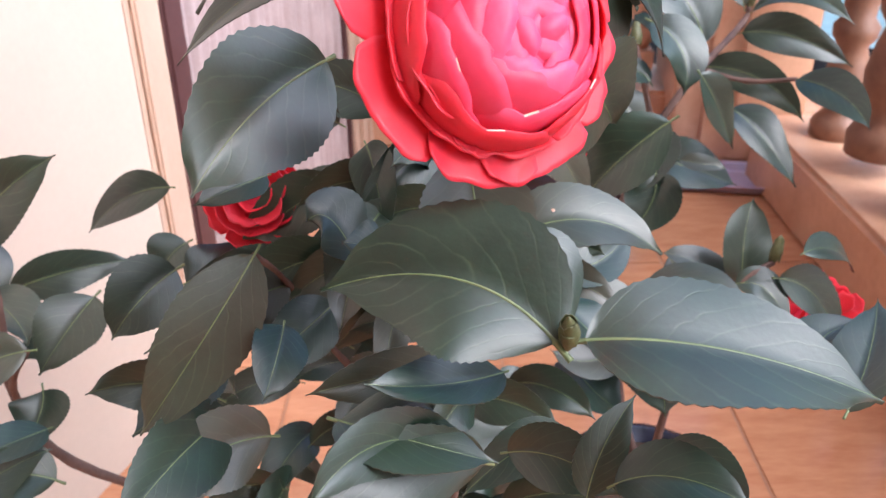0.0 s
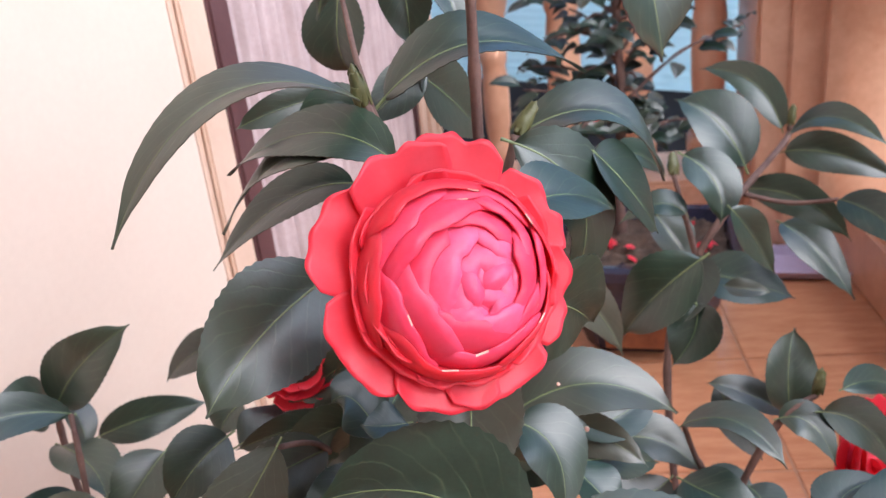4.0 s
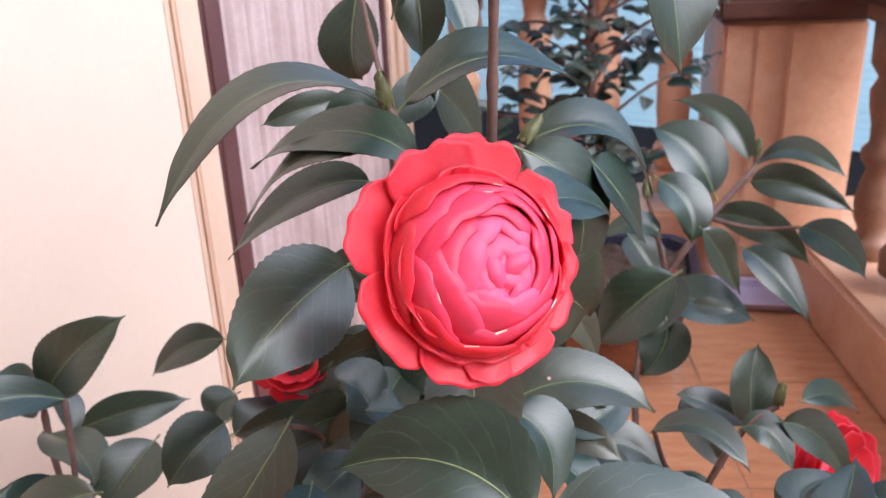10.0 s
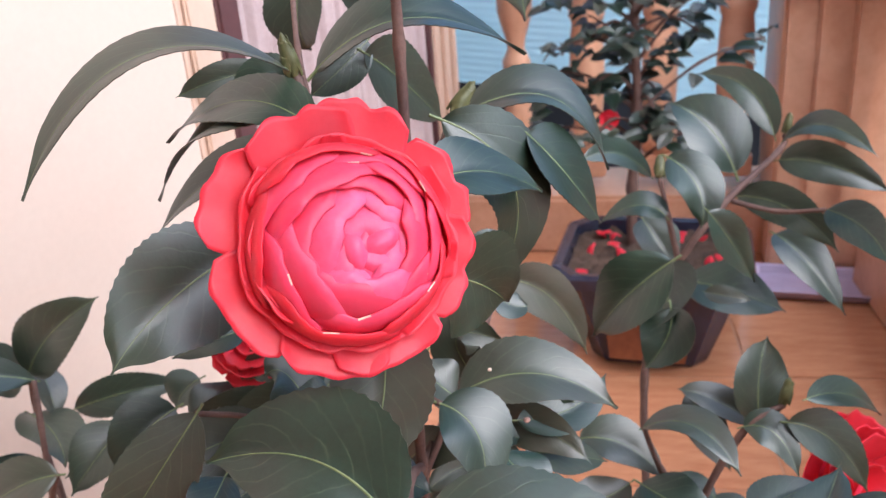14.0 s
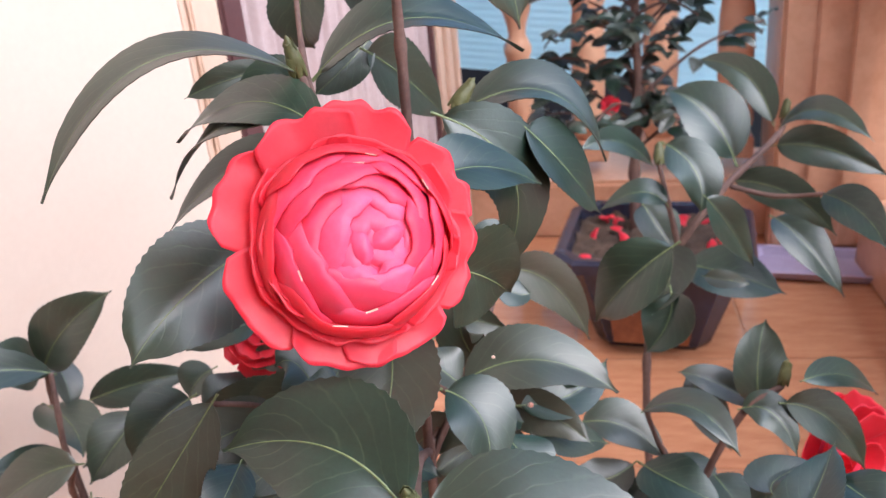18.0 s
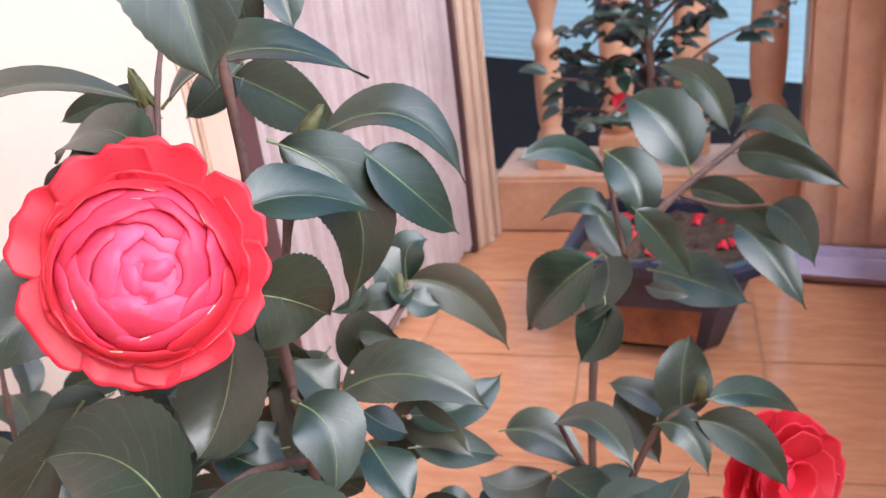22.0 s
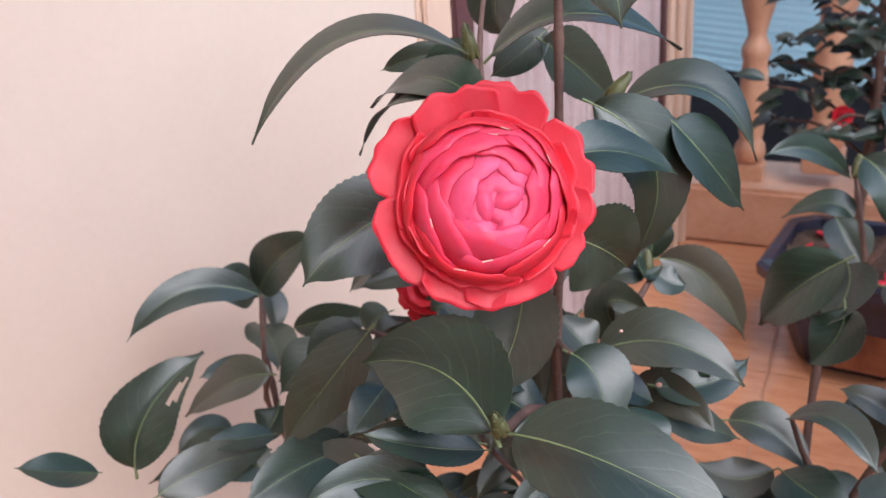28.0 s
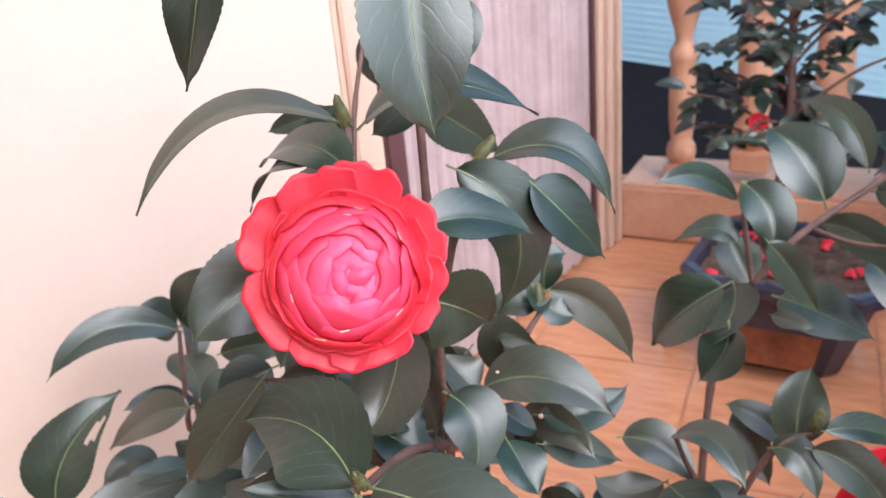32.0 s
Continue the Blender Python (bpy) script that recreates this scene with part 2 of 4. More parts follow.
def twig_bm(points, r0, r1, n=8, wander=0.0):
    """A tapered twig through points, with small bumps."""
    pts = [Vector(p) for p in points]
    path = []
    steps = 7
    for i in range(len(pts) - 1):
        p0, p1, p2, p3 = pts[max(i - 1, 0)], pts[i], pts[i + 1], pts[min(i + 2, len(pts) - 1)]
        for k in range(steps):
            t = k / steps
            path.append(0.5 * (2 * p1 + (p2 - p0) * t + (2 * p0 - 5 * p1 + 4 * p2 - p3) * t * t + (3 * p1 - p0 - 3 * p2 + p3) * t ** 3))
    path.append(pts[-1])
    bm = bmesh.new()
    rings = []
    for i, p in enumerate(path):
        d = (path[min(i + 1, len(path) - 1)] - path[max(i - 1, 0)]).normalized()
        side = d.cross(Vector((0.3, 0.2, 0.93))).normalized()
        up = side.cross(d)
        r = r0 + (r1 - r0) * i / (len(path) - 1)
        r *= 1 + 0.16 * noise.noise(p * 90) + (0.22 if i % steps == 0 and 0 < i < len(path) - 1 else 0)
        rings.append([bm.verts.new(p + (side * math.cos(2 * math.pi * k / n) + up * math.sin(2 * math.pi * k / n)) * r) for k in range(n)])
    for a, b in zip(rings, rings[1:]):
        for k in range(n):
            bm.faces.new((a[k], a[(k + 1) % n], b[(k + 1) % n], b[k]))
    bm.faces.new(rings[0][::-1])
    bm.faces.new(rings[-1])
    return bm


rng = random.Random(7)


def leaf(plant, base, mid, tip, width, normal, hole=False, rib=True):
    """A camellia leaf from petiole to drip tip: arched midrib, folded halves, saw-toothed rim, real thickness."""
    b, m, t, n = Vector(base), Vector(mid), Vector(tip), Vector(normal)
    ctrl = 2 * m - 0.5 * (b + t)
    nl, nw = 40, 5
    fold, wave, ph = rng.uniform(0.26, 0.46), rng.uniform(0.015, 0.05), rng.uniform(0, 6)
    thick = 0.0005
    bm = bmesh.new()
    uvl = bm.loops.layers.uv.new("UVMap")
    top, bot, uvs = [], [], {}
    spine = []
    for i in range(nl + 1):
        v = i / nl
        p = b * (1 - v) ** 2 + ctrl * 2 * v * (1 - v) + t * v * v
        d = ((ctrl - b) * (1 - v) + (t - ctrl) * v).normalized()
        s = d.cross(n).normalized()
        up = s.cross(d)
        w = width / 2 * max(0.0, math.sin(math.pi * min(1.0, v ** 0.82)) ** 0.8) * (1.12 - 0.3 * v)
        if v > 0.86:
            w *= max(0.12, 1 - (v - 0.86) / 0.16)
        w = max(w, width * 0.012)
        spine.append((p, up, s, d))
        ra, rb = [], []
        for j in range(-nw, nw + 1):
            x = j / nw
            edge = 1 + (0.036 if (i % 2 and abs(j) == nw) else 0)
            lift = fold * abs(x) * w - 0.35 * fold * w * x * x + wave * width * math.sin(9 * v + ph + (1.7 if x > 0 else 0)) * x * x
            q = p + s * (x * w * edge) + up * lift
            vt = bm.verts.new(q + up * thick / 2)
            vb = bm.verts.new(q - up * thick / 2)
            uvs[vt] = uvs[vb] = (0.5 + x / 2, v)
            ra.append(vt)
            rb.append(vb)
        top.append(ra)
        bot.append(rb)
    cols = 2 * nw
    gone = {(i, j) for i in range(24, 33) for j in (7, 8)} - {(24, 8), (25, 8), (31, 7), (32, 7)} if hole else set()
    for i in range(nl):
        for j in range(cols):
            if (i, j) in gone:
                continue
            bm.faces.new((top[i][j], top[i][j + 1], top[i + 1][j + 1], top[i + 1][j]))
            bm.faces.new((bot[i][j + 1], bot[i][j], bot[i + 1][j], bot[i + 1][j + 1]))
        bm.faces.new((top[i][0], top[i + 1][0], bot[i + 1][0], bot[i][0]))
        bm.faces.new((top[i + 1][cols], top[i][cols], bot[i][cols], bot[i + 1][cols]))
    for f in bm.faces:
        for l in f.loops:
            l[uvl].uv = uvs[l.vert]
    for i in range(nl):
        for row in (top, bot):
            for j in (0, cols):
                bm.edges.get((row[i][j], row[i + 1][j])).smooth = False
    ob = part("leaf", bm, leaf_mat, plant)
    if rib:
        rm = bmesh.new()
        prev = None
        for i in range(nl):
            p, up, s, d = spine[i]
            r = max(0.00015, width * 0.0165 * (1 - 0.85 * i / nl))
            ring = [rm.verts.new(p + s * (r * a) + up * (thick / 2 + h * r)) for a, h in ((-1, -0.8), (-0.6, 0.5), (0.6, 0.5), (1, -0.8))]
            if prev:
                for k in range(3):
                    rm.faces.new((prev[k], prev[k + 1], ring[k + 1], ring[k]))
            prev = ring
        part("midrib", rm, rib_mat, ob, "pale raised midrib")
    # the petiole runs back from the blade
    pm = twig_bm([b - (ctrl - b).normalized() * width * 0.14, b, b + (ctrl - b) * 0.06], width * 0.022, width * 0.014, 6)
    part("petiole", pm, rib_mat, ob, "short green petiole")
    return ob


def petal_bm(length, width, cup, curl, notch, ruffle, seed, thick=0.0006):
    """A petal that rises from the origin along +y, its inner face towards +z; cup bends it across, curl along."""
    r = random.Random(seed)
    nl, nw = 16, 11
    ph, off = r.uniform(0, 6), r.uniform(-0.25, 0.25)
    bm = bmesh.new()
    top, bot = [], []
    for i in range(nl + 1):
        v = i / nl
        ra, rb = [], []
        for j in range(-nw, nw + 1):
            x = j / nw
            w = width / 2 * (0.32 + 0.68 * math.sin(math.pi * 0.5 * min(1, v * 1.25)))
            y = length * v * (1 - 0.2 * abs(x) ** 3 * v) - (notch * max(0.0, 1 - abs(x - off) * 3.6) + 0.02 * math.sin(9 * x + 2 * ph)) * length * v ** 6
            ang = curl * v
            yy = y if abs(curl) < 1e-4 else length * math.sin(ang) / curl * (y / max(1e-6, length * v) if v else 1)
            zz = 0.0 if abs(curl) < 1e-4 else length * (1 - math.cos(ang)) / curl
            z = -(zz + cup * width * x * x * (0.35 + 0.65 * v)) + ruffle * width * math.sin(6.5 * x + ph) * v ** 3
            xx = x * w * (1 - 0.28 * abs(cup) * abs(x))
            q = Vector((xx, yy, z))
            ra.append(bm.verts.new(q + Vector((0, 0, thick / 2))))
            rb.append(bm.verts.new(q - Vector((0, 0, thick / 2))))
        top.append(ra)
        bot.append(rb)
    c = 2 * nw
    for i in range(nl):
        for j in range(c):
            bm.faces.new((top[i][j], top[i][j + 1], top[i + 1][j + 1], top[i + 1][j]))
            bm.faces.new((bot[i][j + 1], bot[i][j], bot[i + 1][j], bot[i + 1][j + 1]))
        bm.faces.new((top[i][0], top[i + 1][0], bot[i + 1][0], bot[i][0]))
        bm.faces.new((top[i + 1][c], top[i][c], bot[i][c], bot[i + 1][c]))
    for j in range(c):
        bm.faces.new((top[nl][j], top[nl][j + 1], bot[nl][j + 1], bot[nl][j]))
    return bm


def shell_petal_bm(radius, turn, half, tip, spiral, flare, seed, thick):
    """An incurved petal: a patch of a bowl round the flower's axis, its edges overlapping in a spiral, its rim rounded and wavy."""
    r = random.Random(seed)
    ph, ph2 = r.uniform(0, 6), r.uniform(0, 6)
    nv, nu = 14, 12
    outer, inner = [], []
    bm = bmesh.new()
    for i in range(nv + 1):
        v = i / nv
        ro, ri = [], []
        for j in range(nu + 1):
            u = 2 * j / nu - 1
            top = tip + 30 * abs(u) ** 4.5 + 3.2 * math.sin(4 * u + ph) + 1.6 * math.sin(9 * u + ph2) + 1.1 * math.sin(23 * u + ph)
            th = radians(152 + (top - 152) * v)
            az = turn + half * u * (0.5 + 0.5 * math.sin(math.pi / 2 * min(1, 1.2 * v)))
            rad = radius * (1 + spiral * u) * (1 + flare * v ** 5 - 0.05 * v ** 12) * (1 + 0.012 * math.sin(5 * u + ph) * v * v)
            full = thick * (0.3 + 0.7 * (1 - v ** 9) * (1 - abs(u) ** 7))
            for row, k in ((ro, full / 2), (ri, -full / 2)):
                q = rad + k
                row.append(bm.verts.new((q * math.sin(th) * math.cos(az), q * math.sin(th) * math.sin(az), 0.9 * q * math.cos(th))))
        outer.append(ro)
        inner.append(ri)
    for i in range(nv):
        for j in range(nu):
            bm.faces.new((outer[i][j], outer[i][j + 1], outer[i + 1][j + 1], outer[i + 1][j]))
            bm.faces.new((inner[i][j + 1], inner[i][j], inner[i + 1][j], inner[i + 1][j + 1]))
        bm.faces.new((outer[i][0], outer[i + 1][0], inner[i + 1][0], inner[i][0]))
        bm.faces.new((outer[i + 1][nu], outer[i][nu], inner[i][nu], inner[i + 1][nu]))
    for j in range(nu):
        bm.faces.new((outer[nv][j], outer[nv][j + 1], inner[nv][j + 1], inner[nv][j]))
    return bm


def camellia_flower(plant, at, facing, size, spin=0.0, label="", rings=None, full=True):
    """A full double camellia bloom of that diameter: spreading guard petals, then upright cupped rings, and a crumpled heart."""
    axis = Vector(facing).normalized()
    q = axis.to_track_quat("Z", "Y").to_matrix().to_4x4()
    place = Matrix.Translation(at) @ q @ pose(0, 0, 0, 0, 0, spin)
    r = size / 2
    core = lathe_bm([(0.02 * r, -0.62 * r), (0.16 * r, -0.58 * r), (0.24 * r, -0.48 * r), (0.5 * r, -0.42 * r), (0.5 * r, -0.25 * r), (0.3 * r, -0.1 * r), (0.16 * r, 0.0 * r), (0.02 * r, 0.03 * r)], 14, place)
    bloom = part("flower", core, petal_rose, plant, label)
    # count, ring radius, height, length, width, lean from the axis, cup, curl, pale share
    rings = rings or [
        (8, 0.30, -0.36, 0.80, 0.84, 82, 0.05, 0.10, 0),
        (7, 0.36, -0.30, 0.52, 0.84, 74, 0.08, 0.15, 0),
        (7, 0.34, -0.26, 0.46, 0.76, 62, 0.12, 0.10, 0),
    ]
    rr = random.Random(8700 if full else int(size * 1e5))
    for k, (count, rad, h, ln, wd, lean, cup, curl, tone) in enumerate(rings):
        for i in range(count):
            a = 360 / count * (i + 0.5 * (k % 2)) + rr.uniform(-8, 8)
            bm = petal_bm(ln * r * rr.uniform(0.88, 1.08), wd * r * rr.uniform(0.92, 1.15), cup, curl * rr.uniform(0.7, 1.3), rr.uniform(0.0, 0.09), 0.014, rr.random(), 0.0008)
            # +y of the petal points up the axis, then leans outwards
            m = place @ pose(0, 0, 0, 0, 0, a) @ Matrix.Translation((0, -rad * r, h * r)) @ pose(0, 0, 0, 90 + lean + rr.uniform(-4, 4), 0, rr.uniform(-5, 5))
            bm.transform(m)
            part("petal", bm, petal_red, bloom)
    if not full:
        return bloom
    # the heart sits a little low in the bowl; folded petals close its middle
    low = (q @ pose(0, 0, 0, 0, 0, spin)).to_3x3().inverted() @ Vector((0.002, -0.001, -0.005))
    for i in range(5):
        t = 2.4 * i
        knob = lathe_bm([(0.02 * r, -0.2 * r), (0.12 * r, -0.1 * r), (0.15 * r, 0.0), (0.11 * r, 0.08 * r), (0.01 * r, 0.11 * r)], 14, place @ Matrix.Translation(low + Vector((0.085 * r * math.cos(t), 0.085 * r * math.sin(t), (0.23 - 0.012 * i) * r))) @ pose(0, 0, 0, 22 * math.sin(t), -22 * math.cos(t), 70 * i) @ Matrix.Diagonal((1.25, 0.7, 1, 1)))
        part("petal", knob, petal_pink, bloom)
    # bowl radius, petals, half width, where the rim ends from the axis, spiral, flare, tone
    for k, (rad, count, half, tip, spiral, flare, tone) in enumerate((
        (0.735, 5, 50, 63, 0.04, 0.06, 0), (0.68, 5, 52, 57, 0.045, 0.04, 1), (0.615, 4, 62, 50, 0.05, 0.02, 1), (0.545, 4, 62, 42, 0.06, 0.0, 1),
        (0.45, 3, 74, 32, 0.08, 0.0, 2), (0.37, 3, 74, 18, 0.09, 0.0, 2), (0.27, 2, 98, 2, 0.1, 0.0, 2))):
        for i in range(count):
            a = 2 * math.pi * (i + 0.5 * (k % 2)) / count + rr.uniform(-0.12, 0.12)
            bm = shell_petal_bm(rad * r * rr.uniform(0.985, 1.015), a, radians(half) * rr.uniform(0.92, 1.1), tip + rr.uniform(-5, 5), spiral * rr.choice((1, 1, 1, -1)), flare, rr.random(), (0.002, 0.0029, 0.0045)[tone] * size / 0.09)
            bm.transform(place @ Matrix.Translation(low * min(1.0, max(0.0, 0.4 * (k - 2))) + Vector((rr.uniform(-0.012, 0.012) * r, rr.uniform(-0.012, 0.012) * r, (-0.17 + 0.031 * k) * r))))
            ob = part("petal", bm, (petal_red, petal_rose, petal_pink)[tone], bloom)
            if k < 2 and rr.random() < 0.8:
                # a bleached stretch of the rim
                ob.data.materials.append(petal_pale)
                at_x = rr.randrange(1, 10)
                for p in ob.data.polygons:
                    if p.index - 14 * 26 == at_x:
                        p.material_index = 1
    return bloom


# petals of a looser, all-red bloom
OPENING = [(6, 0.3, -0.40, 0.95, 1.05, 80, 0.1, 0.3, 0), (6, 0.32, -0.36, 0.86, 0.98, 58, 0.14, 0.2, 0), (5, 0.24, -0.32, 0.8, 0.9, 36, 0.2, -0.2, 0), (3, 0.12, -0.28, 0.62, 0.7, 16, 0.3, -0.4, 0)]


def bud(plant, base, tip, r):
    """A pointed leaf bud with overlapping scales."""
    b, t = Vector(base), Vector(tip)
    ln = (t - b).length
    m = Matrix.Translation(b) @ (t - b).to_track_quat("Z", "Y").to_matrix().to_4x4()
    core = part("bud", lathe_bm([(0.35 * r, 0), (0.9 * r, 0.2 * ln), (r, 0.42 * ln), (0.7 * r, 0.7 * ln), (0.3 * r, 0.9 * ln), (0.03 * r, ln)], 10, m), bud_mat, plant, "pointed yellow-green leaf bud")
    for k in range(5):
        s = petal_bm(ln * (0.5 + 0.1 * k), r * 1.7, 0.28, 0.3, 0, 0, k, 0.0004)
        s.transform(m @ pose(0, 0, 0, 0, 0, 140 * k) @ Matrix.Translation((0, -r * (1.02 - 0.1 * k), 0.03 * ln)) @ pose(0, 0, 0, 96, 0, 0))
        part("scale", s, bud_mat, core)


# ---- setting ----
# the room beyond the plants is laid out by this scale about the middle of the walk
FLOOR = -0.1575
ROOM = Matrix.Translation((0.07, 0.0, 0.63)) @ Matrix.Scale(1.25, 4) @ Matrix.Translation((-0.07, 0.0, -0.63))
# floor slab with joints, then single tiles
solid("floor", box_bm((-3, -2.5, FLOOR - 0.1), (3, 2.35, FLOOR - 0.0015)), grout, "orange-brown tiled balcony floor", "floor", "structure")
wall_dir = math.degrees(math.atan2(-0.55, -0.19))
wm = Matrix.Translation((-0.375, 0.95, 0)) @ pose(0, 0, 0, 0, 0, wall_dir)
solid("wall_left", box_bm((0, -0.25, FLOOR), (3.4, 0.0, 2.7), 0, wm), wall_mat, "plain cream plastered wall", "wall", "structure")
# the doorway runs from the wall's corner back to the railing
dv = Vector((-0.2 + 0.375, 1.87 - 0.95, 0))
dm = Matrix.Translation((-0.375, 0.95, 0)) @ pose(0, 0, 0, 0, 0, math.degrees(math.atan2(dv.y, dv.x)))
dl = dv.length
trim = thing("trim", "beige stone trim round the doorway", "trim", kind="structure")
for lo, hi in (((0.0, 0.0, FLOOR), (0.08, 0.2, 2.2)), ((0.012, -0.008, FLOOR), (0.03, 0.0, 2.2)), ((dl - 0.1, 0.0, FLOOR), (dl, 0.2, 2.2)), ((dl - 0.07, -0.01, FLOOR), (dl - 0.04, 0.0, 2.2)), ((dl - 0.02, -0.012, FLOOR), (dl, 0.0, 2.2))):
    part("trim_strip", box_bm(lo, hi, 0.003, dm), trim_mat, trim, smooth=False)
door = thing("door_1", "brown doorway with a pinkish grey curtain drawn across", "door", kind="structure")
part("frame", box_bm((0.081, -0.004, FLOOR), (0.128, 0.16, 2.1), 0.004, dm), door_mat, door, smooth=False)
part("frame", box_bm((dl - 0.12, 0.005, FLOOR), (dl - 0.101, 0.16, 2.1), 0.003, dm), door_mat, door, smooth=False)
part("lintel", box_bm((0.081, -0.004, 2.1), (dl - 0.101, 0.16, 2.2), 0.004, dm), door_mat, door, smooth=False)
part("door_leaf", box_bm((0.128, 0.13, FLOOR), (dl - 0.12, 0.155, 2.1), 0.002, dm), door_mat, door, smooth=False)
cb = bmesh.new()
nfold = 240
for z in (FLOOR + 0.02, 2.05):
    for k in range(nfold + 1):
        x = 0.131 + (dl - 0.255) * k / nfold
        cb.verts.new((x, 0.015 + 0.0065 * math.sin(k * 0.62) + 0.003 * math.sin(k * 0.97 + 1), z))
cb.verts.ensure_lookup_table()
for k in range(nfold):
    cb.faces.new((cb.verts[k], cb.verts[k + 1], cb.verts[nfold + 2 + k], cb.verts[nfold + 1 + k]))
back = bmesh.ops.duplicate(cb, geom=cb.faces[:])["geom"]
bmesh.ops.translate(cb, verts=[v for v in back if isinstance(v, bmesh.types.BMVert)], vec=(0, 0.002, 0))
bmesh.ops.reverse_faces(cb, faces=[f for f in back if isinstance(f, bmesh.types.BMFace)])
cb.transform(dm)
solid("curtain", cb, curtain_mat, "pinkish grey curtain hanging in vertical folds", "curtain", smooth=True)
# unseen wall, added behind the camera so the leaves mirror brown, not sky
solid("wall_back", box_bm((-1.3, -1.55, FLOOR), (1.1, -1.4, 2.5)), stone, "unseen orange-brown wall added behind the camera to darken reflections", "wall", "structure")
# unseen slab, added to keep overhead sky off the left-hand leaves
solid("ceiling", box_bm((-3, -2.5, 2.7), (0.25, 1.75, 2.85)), wall_mat, "unseen cream ceiling added to block the sky overhead", "ceiling", "structure")

# railing: ledge, turned balusters, square pillar, top rail
rm = ROOM @ Matrix.Translation((-0.04, 1.57, 0)) @ pose(0, 0, 0, 0, 0, -3)
solid("ledge", box_bm((-0.105, -0.07, -0.003), (0.6, 0.12, 0.11), 0.008, rm), stone, "orange painted stone ledge under the balusters", "ledge", "structure")
solid("rail_beam", box_bm((-0.085, -0.07, 0.5), (0.6, 0.09, 0.6), 0.01, rm), rail_mat, "dark red-brown rail on the balusters", "railing", "structure")


def baluster(m):
    ob = thing("baluster", "orange turned stone baluster on the ledge", "baluster", group="balusters of the railing")
    part("foot", box_bm((-0.027, -0.027, 0.108), (0.027, 0.027, 0.14), 0.003), stone, ob, smooth=False)
    part("shaft", lathe_bm([(0.76 * r, h) for r, h in ((0.027, 0.14), (0.034, 0.15), (0.037, 0.162), (0.034, 0.175), (0.025, 0.185), (0.029, 0.2), (0.032, 0.23), (0.033, 0.27), (0.031, 0.31), (0.028, 0.33), (0.033, 0.338), (0.034, 0.35), (0.027, 0.36), (0.02, 0.372), (0.024, 0.39), (0.036, 0.42), (0.042, 0.44), (0.042, 0.46), (0.034, 0.475))], 20), stone, ob)
    part("cap", box_bm((-0.032, -0.03, 0.472), (0.032, 0.03, 0.502), 0.003), stone, ob, smooth=False)
    ob.matrix_world = m
    return ob


first = baluster(rm)
for k in range(1, 4):
    copy_thing(first, rm @ Matrix.Translation((0.127 * k, 0, 0)))
pillar = thing("pillar", "square orange stone pillar in the railing", "pillar", kind="structure")
pm_ = ROOM @ Matrix.Translation((0.385, 1.42, 0)) @ pose(0, 0, 0, 0, 0, -6)
part("shaft", box_bm((0, -0.02, -0.002), (0.22, 0.22, 0.46), 0.006, pm_), stone, pillar, smooth=False)
part("moulding", box_bm((0.05, -0.028, 0.02), (0.062, -0.018, 0.45), 0.003, pm_), stone, pillar, smooth=False)
part("moulding", box_bm((0.1, -0.03, 0.02), (0.14, -0.018, 0.45), 0.005, pm_), stone, pillar, smooth=False)
part("cap", box_bm((-0.015, -0.04, 0.46), (0.24, 0.24, 0.5), 0.008, pm_), rail_mat, pillar, smooth=False)
# the railing turns the corner and runs on towards the open side
side = ROOM @ Matrix.Translation((0.6, 1.36, 0)) @ pose(0, 0, 0, 0, 0, -90)
solid("ledge_side", box_bm((0.0, -0.09, -0.003), (2.4, 0.09, 0.11), 0.008, side), stone, "orange painted stone ledge of the side railing", "ledge", "structure")
solid("rail_beam_side", box_bm((0.0, -0.08, 0.5), (2.4, 0.08, 0.6), 0.01, side), rail_mat, "dark red-brown rail on the side balusters", "railing", "structure")
post_mat = mottled("carved_brown_wood", (0.16, 0.075, 0.045), (0.32, 0.17, 0.105), 14, 90, 0.5, 0.3)
post = thing("baluster", "brown turned baluster of the side railing", "baluster", group="balusters of the side railing")
part("shaft", lathe_bm([(0.72 * r, h) for r, h in ((0.05, 0.108), (0.052, 0.13), (0.044, 0.14), (0.03, 0.15), (0.042, 0.17), (0.046, 0.2), (0.038, 0.23), (0.03, 0.25), (0.044, 0.265), (0.046, 0.28), (0.032, 0.292), (0.034, 0.32), (0.042, 0.345), (0.045, 0.37), (0.032, 0.39), (0.05, 0.41), (0.052, 0.47))], 20), post_mat, post)
part("top", box_bm((-0.04, -0.04, 0.468), (0.04, 0.04, 0.502), 0.006), post_mat, post, smooth=False)
post.matrix_world = side @ Matrix.Translation((0.1, 0, 0))
for k in range(1, 8):
    copy_thing(post, side @ Matrix.Translation((0.1 + 0.14 * k, 0, 0)))

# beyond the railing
# flat panel whose near-black colour stands in for the darkness out there
solid("backdrop_dark", box_bm((-6, 2.75, -1), (7, 2.8, 0.9), 0, ROOM), dark_mat, "near-black panel standing in for the shaded space beyond the railing", "backdrop", "structure")
rows_ = 90
sheet = bmesh.new()
for i in range(rows_ + 1):
    for x in (-5.0, -1.5, 1.6, 5.0):
        bottom = 0.135 - 0.148 * x
        sheet.verts.new((x, 2.3 + 0.0012 * (i % 2), bottom + (1.0 - bottom) * i / rows_))
sheet.verts.ensure_lookup_table()
for i in range(rows_):
    for k in range(3):
        a = 4 * i + k
        sheet.faces.new((sheet.verts[a], sheet.verts[a + 1], sheet.verts[a + 5], sheet.verts[a + 4]))
bmesh.ops.solidify(sheet, geom=sheet.faces[:], thickness=0.004)
